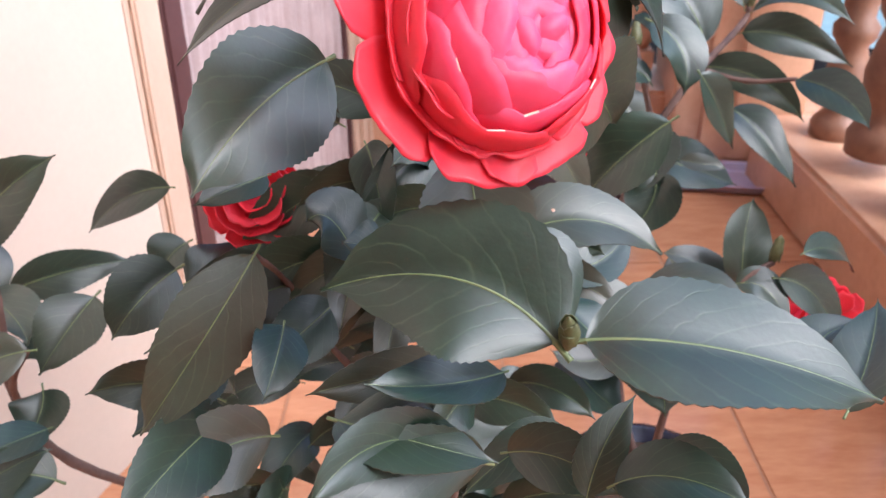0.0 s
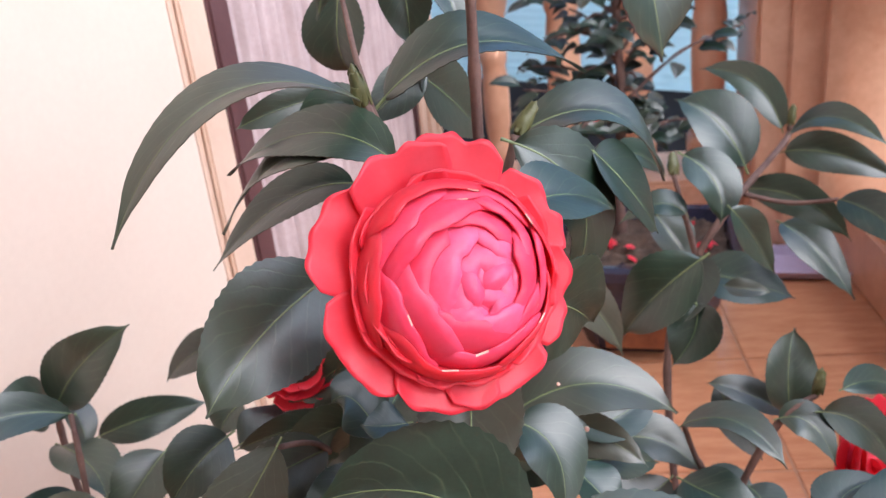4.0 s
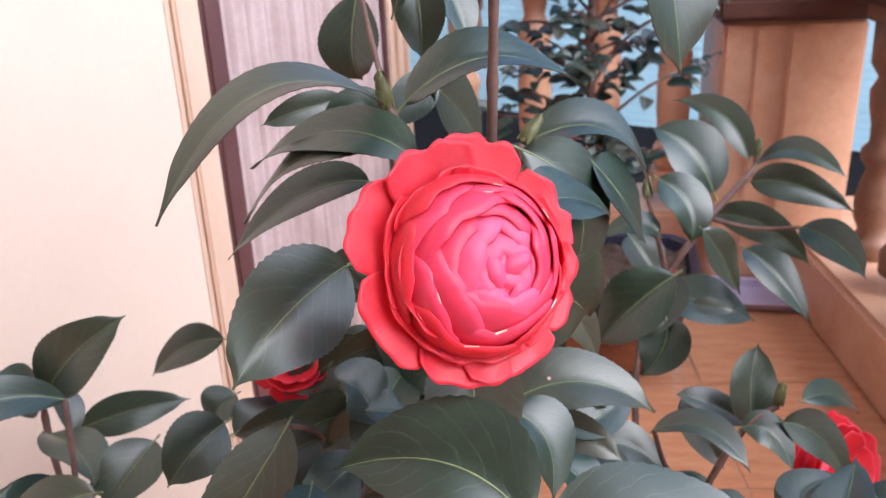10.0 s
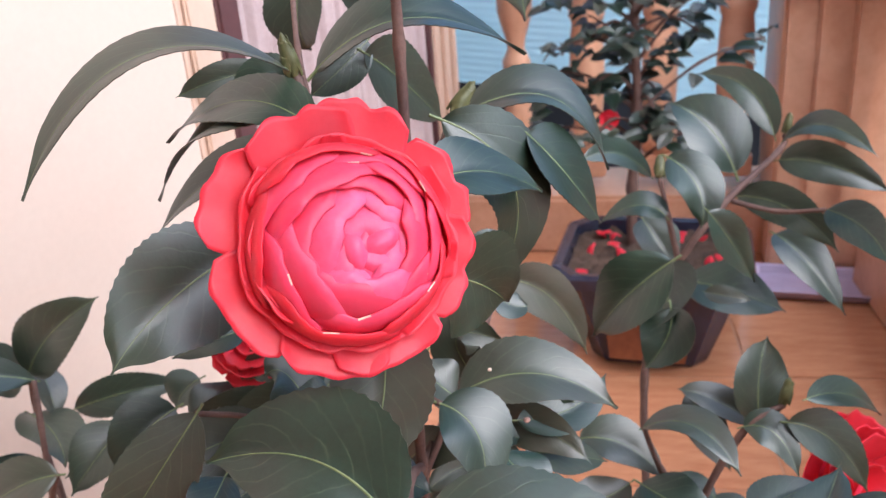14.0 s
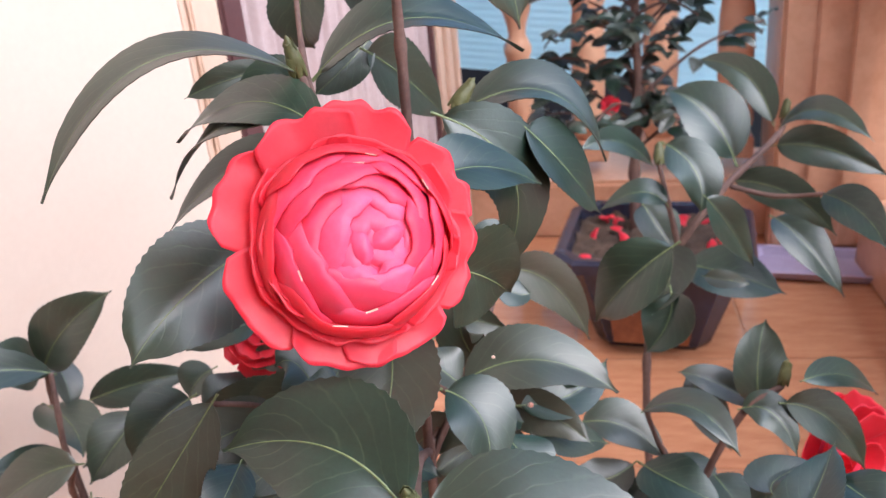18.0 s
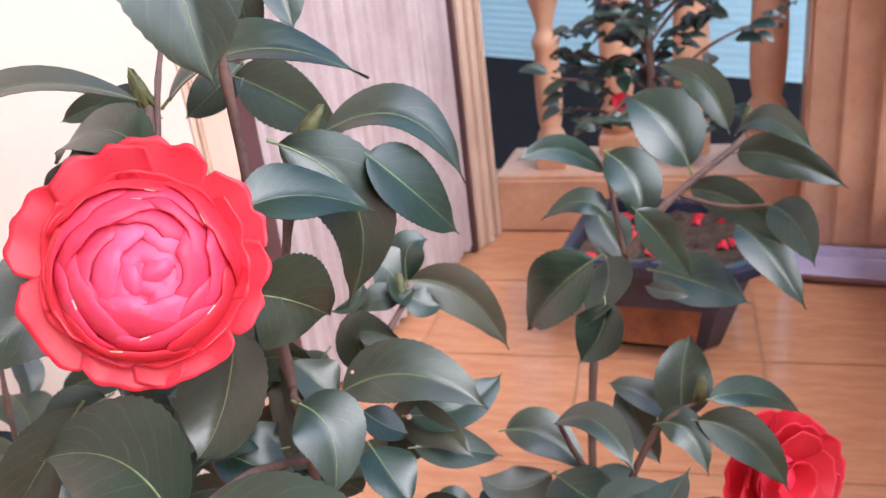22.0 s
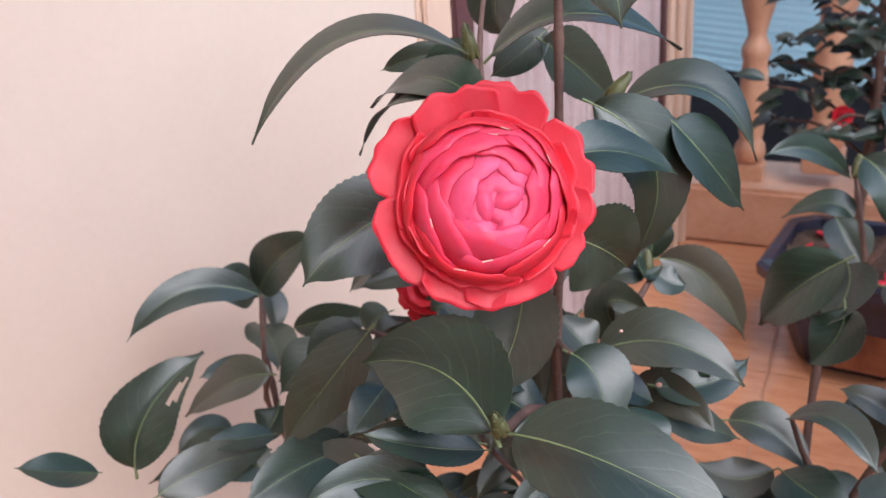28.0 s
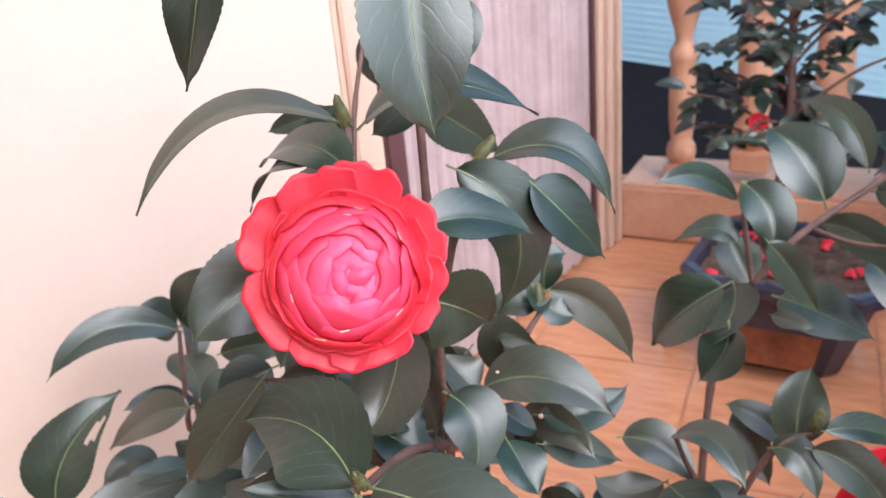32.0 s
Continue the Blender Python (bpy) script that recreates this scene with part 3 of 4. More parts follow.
sheet.transform(ROOM)
solid("blue_sheet", sheet, blue_mat, "pale blue ribbed sheet hanging beyond the railing", "sheet")
solid("ground", box_bm((-60, -60, -3.2), (60, 60, -3.0)), mottled("far_ground", (0.1, 0.1, 0.09), (0.2, 0.19, 0.17), 1, 8, 0.9), "grey ground below the balcony", "ground", "structure")


# ---- plants ----
camellia = thing("camellia_plant", "potted camellia with a large double coral-red bloom", "plant", (0.03, 0.62, 0.0))
right_plant = thing("camellia_plant", "camellia with drooping glossy leaves and a half-hidden red bloom", "plant", (0.28, 0.95, 0.0))
for p in (camellia, right_plant):
    p.location = (0, 0, 0)
# -- leaves --
leaf(camellia, (-0.059, 0.414, 0.550), (-0.110, 0.362, 0.567), (-0.154, 0.327, 0.515), 0.034, (-0.037, -0.336, 0.941))
leaf(camellia, (-0.050, 0.399, 0.531), (-0.099, 0.405, 0.526), (-0.144, 0.419, 0.483), 0.034, (-0.485, -0.264, 0.834))
leaf(camellia, (-0.042, 0.389, 0.526), (-0.085, 0.408, 0.537), (-0.140, 0.433, 0.511), 0.036, (-0.301, -0.355, 0.885))
leaf(camellia, (-0.074, 0.438, 0.500), (-0.116, 0.438, 0.491), (-0.164, 0.442, 0.452), 0.034, (-0.426, -0.495, 0.757))
leaf(camellia, (-0.082, 0.387, 0.469), (-0.107, 0.346, 0.459), (-0.127, 0.317, 0.436), 0.056, (0.250, -0.900, 0.250))
leaf(camellia, (0.021, 0.347, 0.470), (0.035, 0.360, 0.460), (0.045, 0.377, 0.443), 0.052, (0.300, -0.930, 0.200))
leaf(camellia, (0.014, 0.368, 0.505), (0.037, 0.391, 0.503), (0.061, 0.419, 0.483), 0.036, (0.580, -0.198, 0.790))
leaf(camellia, (0.013, 0.421, 0.521), (0.047, 0.431, 0.480), (0.030, 0.434, 0.417), 0.047, (0.791, -0.610, 0.052))
leaf(camellia, (0.053, 0.442, 0.507), (0.073, 0.454, 0.480), (0.091, 0.475, 0.445), 0.044, (0.874, -0.321, 0.365))
leaf(camellia, (0.018, 0.472, 0.512), (0.066, 0.480, 0.516), (0.095, 0.485, 0.473), 0.046, (0.472, -0.190, 0.861))
leaf(camellia, (-0.049, 0.426, 0.547), (-0.000, 0.440, 0.568), (0.052, 0.465, 0.543), 0.050, (0.131, -0.232, 0.964))
leaf(camellia, (-0.038, 0.481, 0.546), (-0.024, 0.517, 0.521), (-0.010, 0.565, 0.484), 0.042, (0.944, -0.329, -0.024))
leaf(camellia, (-0.091, 0.557, 0.594), (-0.096, 0.548, 0.558), (-0.091, 0.552, 0.538), 0.044, (-0.331, -0.940, 0.084))
leaf(camellia, (0.051, 0.301, 0.666), (0.059, 0.284, 0.622), (0.065, 0.282, 0.584), 0.047, (0.600, -0.720, 0.300))
leaf(camellia, (-0.020, 0.264, 0.669), (-0.023, 0.255, 0.642), (-0.033, 0.251, 0.610), 0.026, (0.130, -0.975, 0.180))
leaf(camellia, (-0.060, 0.429, 0.538), (-0.078, 0.425, 0.546), (-0.095, 0.423, 0.532), 0.022, (0.028, -0.791, 0.611))
leaf(camellia, (0.005, 0.457, 0.341), (0.053, 0.462, 0.353), (0.100, 0.461, 0.330), 0.046, (0.120, -0.445, 0.887))
leaf(camellia, (0.004, 0.401, 0.370), (0.025, 0.391, 0.356), (0.027, 0.376, 0.325), 0.043, (0.601, -0.529, 0.599))
leaf(camellia, (0.011, 0.469, 0.318), (0.027, 0.468, 0.307), (0.039, 0.474, 0.298), 0.027, (0.608, -0.229, 0.761))
leaf(camellia, (0.032, 0.427, 0.321), (0.048, 0.413, 0.311), (0.062, 0.404, 0.297), 0.036, (0.479, -0.234, 0.846))
leaf(camellia, (0.042, 0.474, 0.286), (0.067, 0.487, 0.277), (0.095, 0.506, 0.258), 0.033, (0.587, -0.298, 0.753))
leaf(camellia, (0.037, 0.485, 0.304), (0.072, 0.501, 0.304), (0.095, 0.532, 0.312), 0.033, (0.293, -0.503, 0.813))
leaf(camellia, (0.005, 0.447, 0.344), (-0.008, 0.446, 0.357), (-0.023, 0.450, 0.369), 0.034, (0.601, -0.346, 0.721))
leaf(camellia, (-0.020, 0.391, 0.425), (-0.015, 0.355, 0.398), (-0.023, 0.333, 0.381), 0.051, (0.050, -0.940, 0.300))
leaf(camellia, (-0.049, 0.388, 0.342), (-0.026, 0.388, 0.333), (-0.003, 0.393, 0.316), 0.040, (0.502, -0.235, 0.832))
leaf(camellia, (0.009, 0.267, 0.402), (-0.027, 0.285, 0.418), (-0.076, 0.292, 0.409), 0.060, (0.100, -0.740, 0.660))
leaf(camellia, (0.020, 0.268, 0.402), (0.069, 0.261, 0.402), (0.126, 0.259, 0.381), 0.055, (0.162, -0.330, 0.930))
leaf(camellia, (-0.243, 0.625, 0.303), (-0.286, 0.639, 0.287), (-0.329, 0.658, 0.247), 0.035, (-0.538, -0.750, 0.385))
leaf(camellia, (-0.406, 0.650, 0.195), (-0.357, 0.665, 0.206), (-0.310, 0.690, 0.203), 0.039, (0.304, -0.827, 0.472))
leaf(camellia, (-0.386, 0.580, 0.277), (-0.348, 0.572, 0.320), (-0.305, 0.582, 0.348), 0.051, (-0.128, -0.976, 0.175))
leaf(camellia, (-0.338, 0.525, 0.304), (-0.380, 0.475, 0.326), (-0.413, 0.427, 0.293), 0.034, (0.562, -0.504, 0.656))
leaf(camellia, (-0.387, 0.593, 0.276), (-0.372, 0.581, 0.258), (-0.366, 0.570, 0.238), 0.029, (0.804, -0.176, 0.567))
leaf(camellia, (-0.387, 0.568, 0.244), (-0.346, 0.540, 0.243), (-0.321, 0.511, 0.234), 0.050, (0.260, 0.136, 0.956))
leaf(camellia, (-0.314, 0.603, 0.199), (-0.331, 0.575, 0.201), (-0.355, 0.548, 0.194), 0.051, (0.315, -0.309, 0.897))
leaf(camellia, (-0.376, 0.562, 0.191), (-0.392, 0.526, 0.213), (-0.407, 0.495, 0.218), 0.030, (0.733, -0.062, 0.678))
leaf(camellia, (-0.396, 0.583, 0.271), (-0.399, 0.557, 0.291), (-0.411, 0.528, 0.296), 0.047, (0.907, -0.061, 0.417))
leaf(camellia, (-0.361, 0.362, 0.217), (-0.356, 0.385, 0.261), (-0.337, 0.439, 0.290), 0.065, (0.206, -0.706, 0.677), hole=True)
leaf(camellia, (-0.305, 0.481, 0.250), (-0.347, 0.471, 0.237), (-0.397, 0.459, 0.198), 0.042, (-0.189, -0.739, 0.647))
leaf(camellia, (-0.375, 0.492, 0.167), (-0.390, 0.469, 0.177), (-0.402, 0.442, 0.164), 0.029, (0.379, -0.256, 0.889))
leaf(camellia, (-0.283, 0.434, 0.181), (-0.325, 0.419, 0.194), (-0.380, 0.387, 0.178), 0.048, (0.155, -0.375, 0.914))
leaf(camellia, (-0.118, 0.366, 0.384), (-0.143, 0.342, 0.349), (-0.173, 0.329, 0.308), 0.041, (0.155, -0.949, 0.275))
leaf(camellia, (-0.195, 0.474, 0.315), (-0.212, 0.454, 0.306), (-0.228, 0.439, 0.287), 0.046, (0.189, -0.891, 0.412))
leaf(camellia, (-0.124, 0.462, 0.311), (-0.151, 0.419, 0.321), (-0.186, 0.382, 0.317), 0.042, (0.333, -0.815, 0.475))
leaf(camellia, (-0.125, 0.498, 0.309), (-0.157, 0.480, 0.313), (-0.189, 0.469, 0.307), 0.025, (0.176, -0.895, 0.409))
leaf(camellia, (-0.095, 0.442, 0.309), (-0.112, 0.415, 0.305), (-0.132, 0.395, 0.297), 0.036, (0.224, -0.828, 0.514))
leaf(camellia, (0.018, 0.584, 0.359), (0.055, 0.601, 0.338), (0.083, 0.615, 0.280), 0.038, (0.534, -0.839, 0.105))
leaf(camellia, (0.003, 0.596, 0.346), (-0.007, 0.596, 0.365), (-0.022, 0.594, 0.368), 0.038, (0.586, -0.508, 0.631))
leaf(camellia, (0.015, 0.579, 0.351), (0.029, 0.577, 0.342), (0.040, 0.582, 0.340), 0.026, (0.371, -0.517, 0.771))
leaf(camellia, (0.009, 0.576, 0.347), (-0.005, 0.568, 0.351), (-0.023, 0.559, 0.342), 0.024, (0.174, -0.581, 0.795))
leaf(camellia, (0.009, 0.600, 0.350), (0.010, 0.611, 0.374), (0.023, 0.624, 0.376), 0.035, (-0.085, -0.706, 0.703))
leaf(right_plant, (0.265, 0.857, 0.387), (0.241, 0.885, 0.430), (0.197, 0.924, 0.438), 0.034, (-0.309, -0.752, 0.583))
leaf(right_plant, (0.228, 0.846, 0.355), (0.202, 0.858, 0.399), (0.165, 0.881, 0.419), 0.068, (0.198, -0.761, 0.617))
leaf(right_plant, (0.272, 0.851, 0.384), (0.297, 0.805, 0.410), (0.330, 0.760, 0.392), 0.030, (-0.554, -0.284, 0.782))
leaf(right_plant, (0.275, 0.878, 0.356), (0.318, 0.851, 0.358), (0.371, 0.829, 0.334), 0.040, (-0.331, -0.842, 0.425))
leaf(right_plant, (0.230, 0.841, 0.332), (0.275, 0.807, 0.329), (0.312, 0.779, 0.296), 0.038, (-0.441, -0.805, 0.398))
leaf(right_plant, (0.280, 0.892, 0.271), (0.308, 0.861, 0.251), (0.341, 0.833, 0.204), 0.047, (0.111, -0.693, 0.713))
leaf(right_plant, (0.299, 0.783, 0.337), (0.314, 0.724, 0.341), (0.322, 0.678, 0.326), 0.037, (-0.632, -0.218, 0.744))
leaf(right_plant, (0.183, 0.702, 0.367), (0.205, 0.711, 0.335), (0.229, 0.729, 0.290), 0.033, (0.578, -0.814, 0.053))
leaf(right_plant, (0.157, 0.778, 0.392), (0.181, 0.755, 0.371), (0.184, 0.743, 0.336), 0.049, (0.298, -0.741, 0.602))
leaf(right_plant, (0.146, 0.826, 0.359), (0.112, 0.787, 0.395), (0.076, 0.753, 0.397), 0.030, (0.735, -0.454, 0.504))
leaf(right_plant, (0.154, 0.748, 0.346), (0.129, 0.752, 0.356), (0.094, 0.754, 0.338), 0.030, (-0.162, -0.453, 0.877))
leaf(right_plant, (0.151, 0.658, 0.342), (0.114, 0.662, 0.307), (0.089, 0.678, 0.263), 0.057, (-0.594, -0.754, 0.279))
leaf(right_plant, (0.155, 0.698, 0.280), (0.151, 0.685, 0.257), (0.131, 0.678, 0.229), 0.051, (-0.430, -0.759, 0.489))
leaf(right_plant, (0.154, 0.746, 0.300), (0.155, 0.715, 0.285), (0.138, 0.689, 0.262), 0.051, (-0.388, -0.432, 0.814))
leaf(right_plant, (0.192, 0.909, 0.210), (0.242, 0.883, 0.207), (0.292, 0.867, 0.191), 0.066, (-0.059, -0.538, 0.841))
leaf(right_plant, (0.139, 0.830, 0.314), (0.153, 0.812, 0.295), (0.171, 0.800, 0.268), 0.046, (0.293, -0.691, 0.660))
leaf(right_plant, (0.190, 0.747, 0.272), (0.209, 0.737, 0.272), (0.228, 0.733, 0.270), 0.020, (-0.146, -0.509, 0.848))
leaf(right_plant, (0.220, 0.630, 0.209), (0.220, 0.642, 0.247), (0.227, 0.656, 0.275), 0.049, (0.265, -0.907, 0.328))
leaf(right_plant, (0.125, 0.580, 0.236), (0.159, 0.555, 0.255), (0.187, 0.521, 0.238), 0.036, (-0.083, -0.055, 0.995))
leaf(right_plant, (0.075, 0.606, 0.206), (0.112, 0.602, 0.204), (0.143, 0.593, 0.177), 0.041, (0.269, -0.470, 0.841))
leaf(right_plant, (0.239, 0.574, 0.268), (0.276, 0.602, 0.255), (0.313, 0.633, 0.217), 0.026, (0.677, -0.256, 0.691))
leaf(right_plant, (0.231, 0.590, 0.237), (0.270, 0.600, 0.213), (0.303, 0.609, 0.159), 0.037, (0.541, -0.784, 0.304))
leaf(right_plant, (0.201, 0.596, 0.228), (0.224, 0.588, 0.227), (0.239, 0.572, 0.199), 0.030, (0.135, -0.668, 0.731))
leaf(right_plant, (0.220, 0.643, 0.200), (0.186, 0.651, 0.218), (0.158, 0.659, 0.222), 0.030, (0.176, -0.525, 0.833))
leaf(right_plant, (0.179, 0.366, 0.289), (0.201, 0.397, 0.302), (0.223, 0.440, 0.311), 0.038, (-0.352, -0.063, 0.934))
leaf(right_plant, (0.143, 0.592, 0.178), (0.141, 0.556, 0.169), (0.138, 0.526, 0.153), 0.062, (-0.421, -0.297, 0.857))
leaf(right_plant, (0.079, 0.593, 0.155), (0.089, 0.567, 0.148), (0.117, 0.549, 0.134), 0.066, (0.304, -0.179, 0.936))
leaf(right_plant, (0.008, 0.583, 0.140), (0.031, 0.581, 0.135), (0.051, 0.576, 0.116), 0.038, (0.428, -0.303, 0.851))
leaf(right_plant, (0.184, 0.413, 0.294), (0.190, 0.424, 0.297), (0.215, 0.435, 0.300), 0.034, (-0.177, -0.015, 0.984))
leaf(right_plant, (0.145, 0.616, 0.158), (0.159, 0.599, 0.154), (0.151, 0.583, 0.137), 0.054, (0.329, -0.458, 0.826))
leaf(right_plant, (0.183, 0.604, 0.155), (0.193, 0.586, 0.151), (0.203, 0.571, 0.143), 0.041, (0.148, -0.254, 0.956))
leaf(camellia, (-0.149, 0.388, 0.307), (-0.164, 0.364, 0.305), (-0.183, 0.342, 0.296), 0.033, (0.234, -0.381, 0.895))
leaf(camellia, (-0.107, 0.361, 0.348), (-0.107, 0.338, 0.345), (-0.110, 0.317, 0.337), 0.027, (0.351, -0.756, 0.552))
leaf(camellia, (-0.007, 0.290, 0.372), (-0.032, 0.268, 0.383), (-0.058, 0.257, 0.392), 0.024, (0.449, -0.172, 0.877))
leaf(camellia, (-0.142, 0.366, 0.290), (-0.156, 0.321, 0.299), (-0.171, 0.282, 0.294), 0.041, (0.391, -0.756, 0.524))
leaf(camellia, (-0.070, 0.270, 0.365), (-0.045, 0.263, 0.362), (-0.010, 0.265, 0.348), 0.038, (0.261, -0.146, 0.954))
leaf(camellia, (-0.291, 0.455, 0.206), (-0.305, 0.425, 0.217), (-0.322, 0.402, 0.221), 0.028, (0.480, -0.029, 0.877))
leaf(camellia, (-0.304, 0.484, 0.215), (-0.303, 0.471, 0.205), (-0.310, 0.455, 0.191), 0.040, (0.050, -0.645, 0.763))
leaf(camellia, (-0.395, 0.351, 0.212), (-0.405, 0.321, 0.232), (-0.420, 0.300, 0.247), 0.032, (0.655, 0.177, 0.735))
leaf(camellia, (-0.282, 0.542, 0.254), (-0.295, 0.517, 0.241), (-0.311, 0.496, 0.219), 0.049, (0.063, -0.635, 0.770))
leaf(camellia, (-0.130, 0.463, 0.382), (-0.145, 0.446, 0.382), (-0.164, 0.432, 0.378), 0.024, (0.328, -0.466, 0.822))
leaf(camellia, (-0.087, 0.553, 0.343), (-0.116, 0.543, 0.330), (-0.146, 0.539, 0.308), 0.036, (-0.307, -0.585, 0.751))
leaf(camellia, (-0.022, 0.319, 0.353), (-0.053, 0.303, 0.361), (-0.086, 0.292, 0.360), 0.024, (0.191, -0.887, 0.421))
leaf(camellia, (-0.121, 0.364, 0.277), (-0.147, 0.340, 0.286), (-0.177, 0.313, 0.276), 0.041, (0.255, -0.842, 0.475))
leaf(camellia, (-0.014, 0.277, 0.337), (-0.051, 0.257, 0.353), (-0.083, 0.237, 0.352), 0.032, (0.249, -0.865, 0.436))
leaf(camellia, (-0.206, 0.534, 0.302), (-0.216, 0.525, 0.296), (-0.222, 0.519, 0.284), 0.035, (-0.146, -0.679, 0.719))
leaf(camellia, (-0.195, 0.488, 0.297), (-0.178, 0.502, 0.302), (-0.161, 0.525, 0.306), 0.036, (0.239, -0.431, 0.870))
leaf(right_plant, (0.123, 0.571, 0.190), (0.147, 0.549, 0.190), (0.183, 0.534, 0.181), 0.047, (-0.065, -0.330, 0.942))
leaf(right_plant, (0.115, 0.587, 0.178), (0.084, 0.572, 0.172), (0.055, 0.578, 0.180), 0.039, (0.082, -0.356, 0.931))
leaf(camellia, (-0.019, 0.574, 0.361), (-0.023, 0.563, 0.349), (-0.043, 0.557, 0.345), 0.013, (0.030, -0.690, 0.723))
leaf(camellia, (0.004, 0.572, 0.366), (0.011, 0.570, 0.350), (0.022, 0.583, 0.356), 0.018, (0.477, 0.019, 0.879))
leaf(camellia, (0.011, 0.513, 0.312), (-0.004, 0.518, 0.348), (0.032, 0.520, 0.341), 0.038, (-0.406, -0.770, 0.493))
leaf(camellia, (-0.077, 0.419, 0.351), (-0.090, 0.423, 0.374), (-0.102, 0.420, 0.374), 0.044, (0.637, -0.353, 0.685))
leaf(camellia, (-0.030, 0.427, 0.316), (-0.041, 0.423, 0.322), (-0.055, 0.428, 0.335), 0.037, (0.545, -0.338, 0.767))
leaf(camellia, (-0.057, 0.409, 0.366), (-0.068, 0.401, 0.370), (-0.081, 0.397, 0.374), 0.028, (0.428, -0.300, 0.852))
leaf(camellia, (-0.040, 0.398, 0.343), (-0.036, 0.393, 0.350), (-0.054, 0.371, 0.343), 0.025, (0.579, -0.292, 0.761))
leaf(camellia, (0.038, 0.275, 0.327), (0.059, 0.264, 0.341), (0.084, 0.248, 0.340), 0.028, (-0.384, -0.203, 0.901))
leaf(camellia, (0.030, 0.287, 0.309), (0.037, 0.295, 0.330), (0.051, 0.307, 0.347), 0.021, (-0.060, -0.910, 0.410))
leaf(camellia, (-0.001, 0.318, 0.306), (0.023, 0.306, 0.312), (0.048, 0.291, 0.303), 0.030, (-0.117, -0.871, 0.478))
leaf(camellia, (0.074, 0.326, 0.302), (0.091, 0.309, 0.300), (0.105, 0.295, 0.293), 0.028, (-0.144, -0.857, 0.494))
leaf(camellia, (0.028, 0.338, 0.299), (0.003, 0.328, 0.297), (-0.022, 0.317, 0.280), 0.026, (0.044, -0.877, 0.478))
leaf(camellia, (-0.033, 0.552, 0.605), (-0.024, 0.538, 0.583), (-0.017, 0.531, 0.563), 0.030, (0.513, -0.672, 0.535))
leaf(camellia, (-0.050, 0.531, 0.604), (-0.047, 0.527, 0.579), (-0.048, 0.529, 0.554), 0.032, (0.067, -0.978, 0.195))
leaf(camellia, (-0.038, 0.492, 0.551), (-0.053, 0.477, 0.537), (-0.069, 0.469, 0.525), 0.026, (0.213, -0.931, 0.297))
leaf(camellia, (-0.087, 0.457, 0.544), (-0.111, 0.445, 0.541), (-0.133, 0.439, 0.534), 0.018, (0.163, -0.952, 0.259))
leaf(camellia, (-0.334, 0.356, 0.202), (-0.311, 0.399, 0.208), (-0.288, 0.447, 0.196), 0.041, (0.393, -0.793, 0.465))
leaf(camellia, (-0.024, 0.280, 0.340), (-0.054, 0.255, 0.367), (-0.077, 0.223, 0.364), 0.025, (0.366, -0.817, 0.446))
leaf(right_plant, (0.219, 0.420, 0.300), (0.234, 0.397, 0.300), (0.255, 0.375, 0.289), 0.037, (-0.015, -0.245, 0.969))
leaf(right_plant, (0.204, 0.457, 0.281), (0.191, 0.445, 0.273), (0.182, 0.435, 0.257), 0.028, (-0.406, -0.459, 0.791))
leaf(right_plant, (0.169, 0.672, 0.211), (0.185, 0.649, 0.185), (0.202, 0.637, 0.156), 0.034, (0.033, -0.915, 0.402))
# -- end of leaves --

# twigs of the main plant
part("stem", twig_bm([(-0.02, 0.54, -0.1), (-0.024, 0.48, 0.1), (-0.022, 0.455, 0.2), (-0.019, 0.44, 0.3), (-0.014, 0.428, 0.38), (-0.006, 0.415, 0.43)], 0.0038, 0.003), bark, camellia, "grey-brown main stem")
part("stem", twig_bm([(-0.006, 0.415, 0.425), (-0.004, 0.411, 0.5), (-0.002, 0.408, 0.56), (0.0, 0.404, 0.62), (0.004, 0.4, 0.76)], 0.003, 0.0025), bark, camellia, "upright brown shoot")
part("twig", twig_bm([(-0.006, 0.418, 0.42), (-0.024, 0.4, 0.49), (-0.044, 0.398, 0.526), (-0.057, 0.418, 0.545)], 0.0032, 0.0024), bark, camellia)
part("twig", twig_bm([(-0.044, 0.398, 0.526), (-0.062, 0.44, 0.555), (-0.08, 0.5, 0.6), (-0.09, 0.53, 0.66)], 0.0018, 0.0014), bark, camellia)
part("twig", twig_bm([(-0.006, 0.415, 0.43), (-0.012, 0.36, 0.47), (-0.014, 0.325, 0.492)], 0.003, 0.0034), bark, camellia)
part("twig", twig_bm([(-0.012, 0.425, 0.4), (0.0, 0.44, 0.47), (0.014, 0.449, 0.517)], 0.003, 0.0024), bark, camellia)
part("twig", twig_bm([(-0.019, 0.44, 0.3), (0.004, 0.5, 0.33), (0.014, 0.575, 0.345)], 0.0032, 0.0024), bark, camellia)
part("twig", twig_bm([(-0.019, 0.438, 0.3), (-0.004, 0.35, 0.36), (0.014, 0.268, 0.402)], 0.003, 0.0024), bark, camellia)
part("twig", twig_bm([(-0.019, 0.44, 0.29), (-0.005, 0.45, 0.32), (0.005, 0.457, 0.341)], 0.0026, 0.002), bark, camellia)
part("twig", twig_bm([(-0.014, 0.43, 0.36), (-0.004, 0.41, 0.368), (0.004, 0.401, 0.37)], 0.0022, 0.0018), bark, camellia)
part("twig", twig_bm([(-0.01, 0.48, 0.15), (-0.09, 0.45, 0.26), (-0.124, 0.462, 0.311), (-0.118, 0.366, 0.384)], 0.0024, 0.0016), bark, camellia)
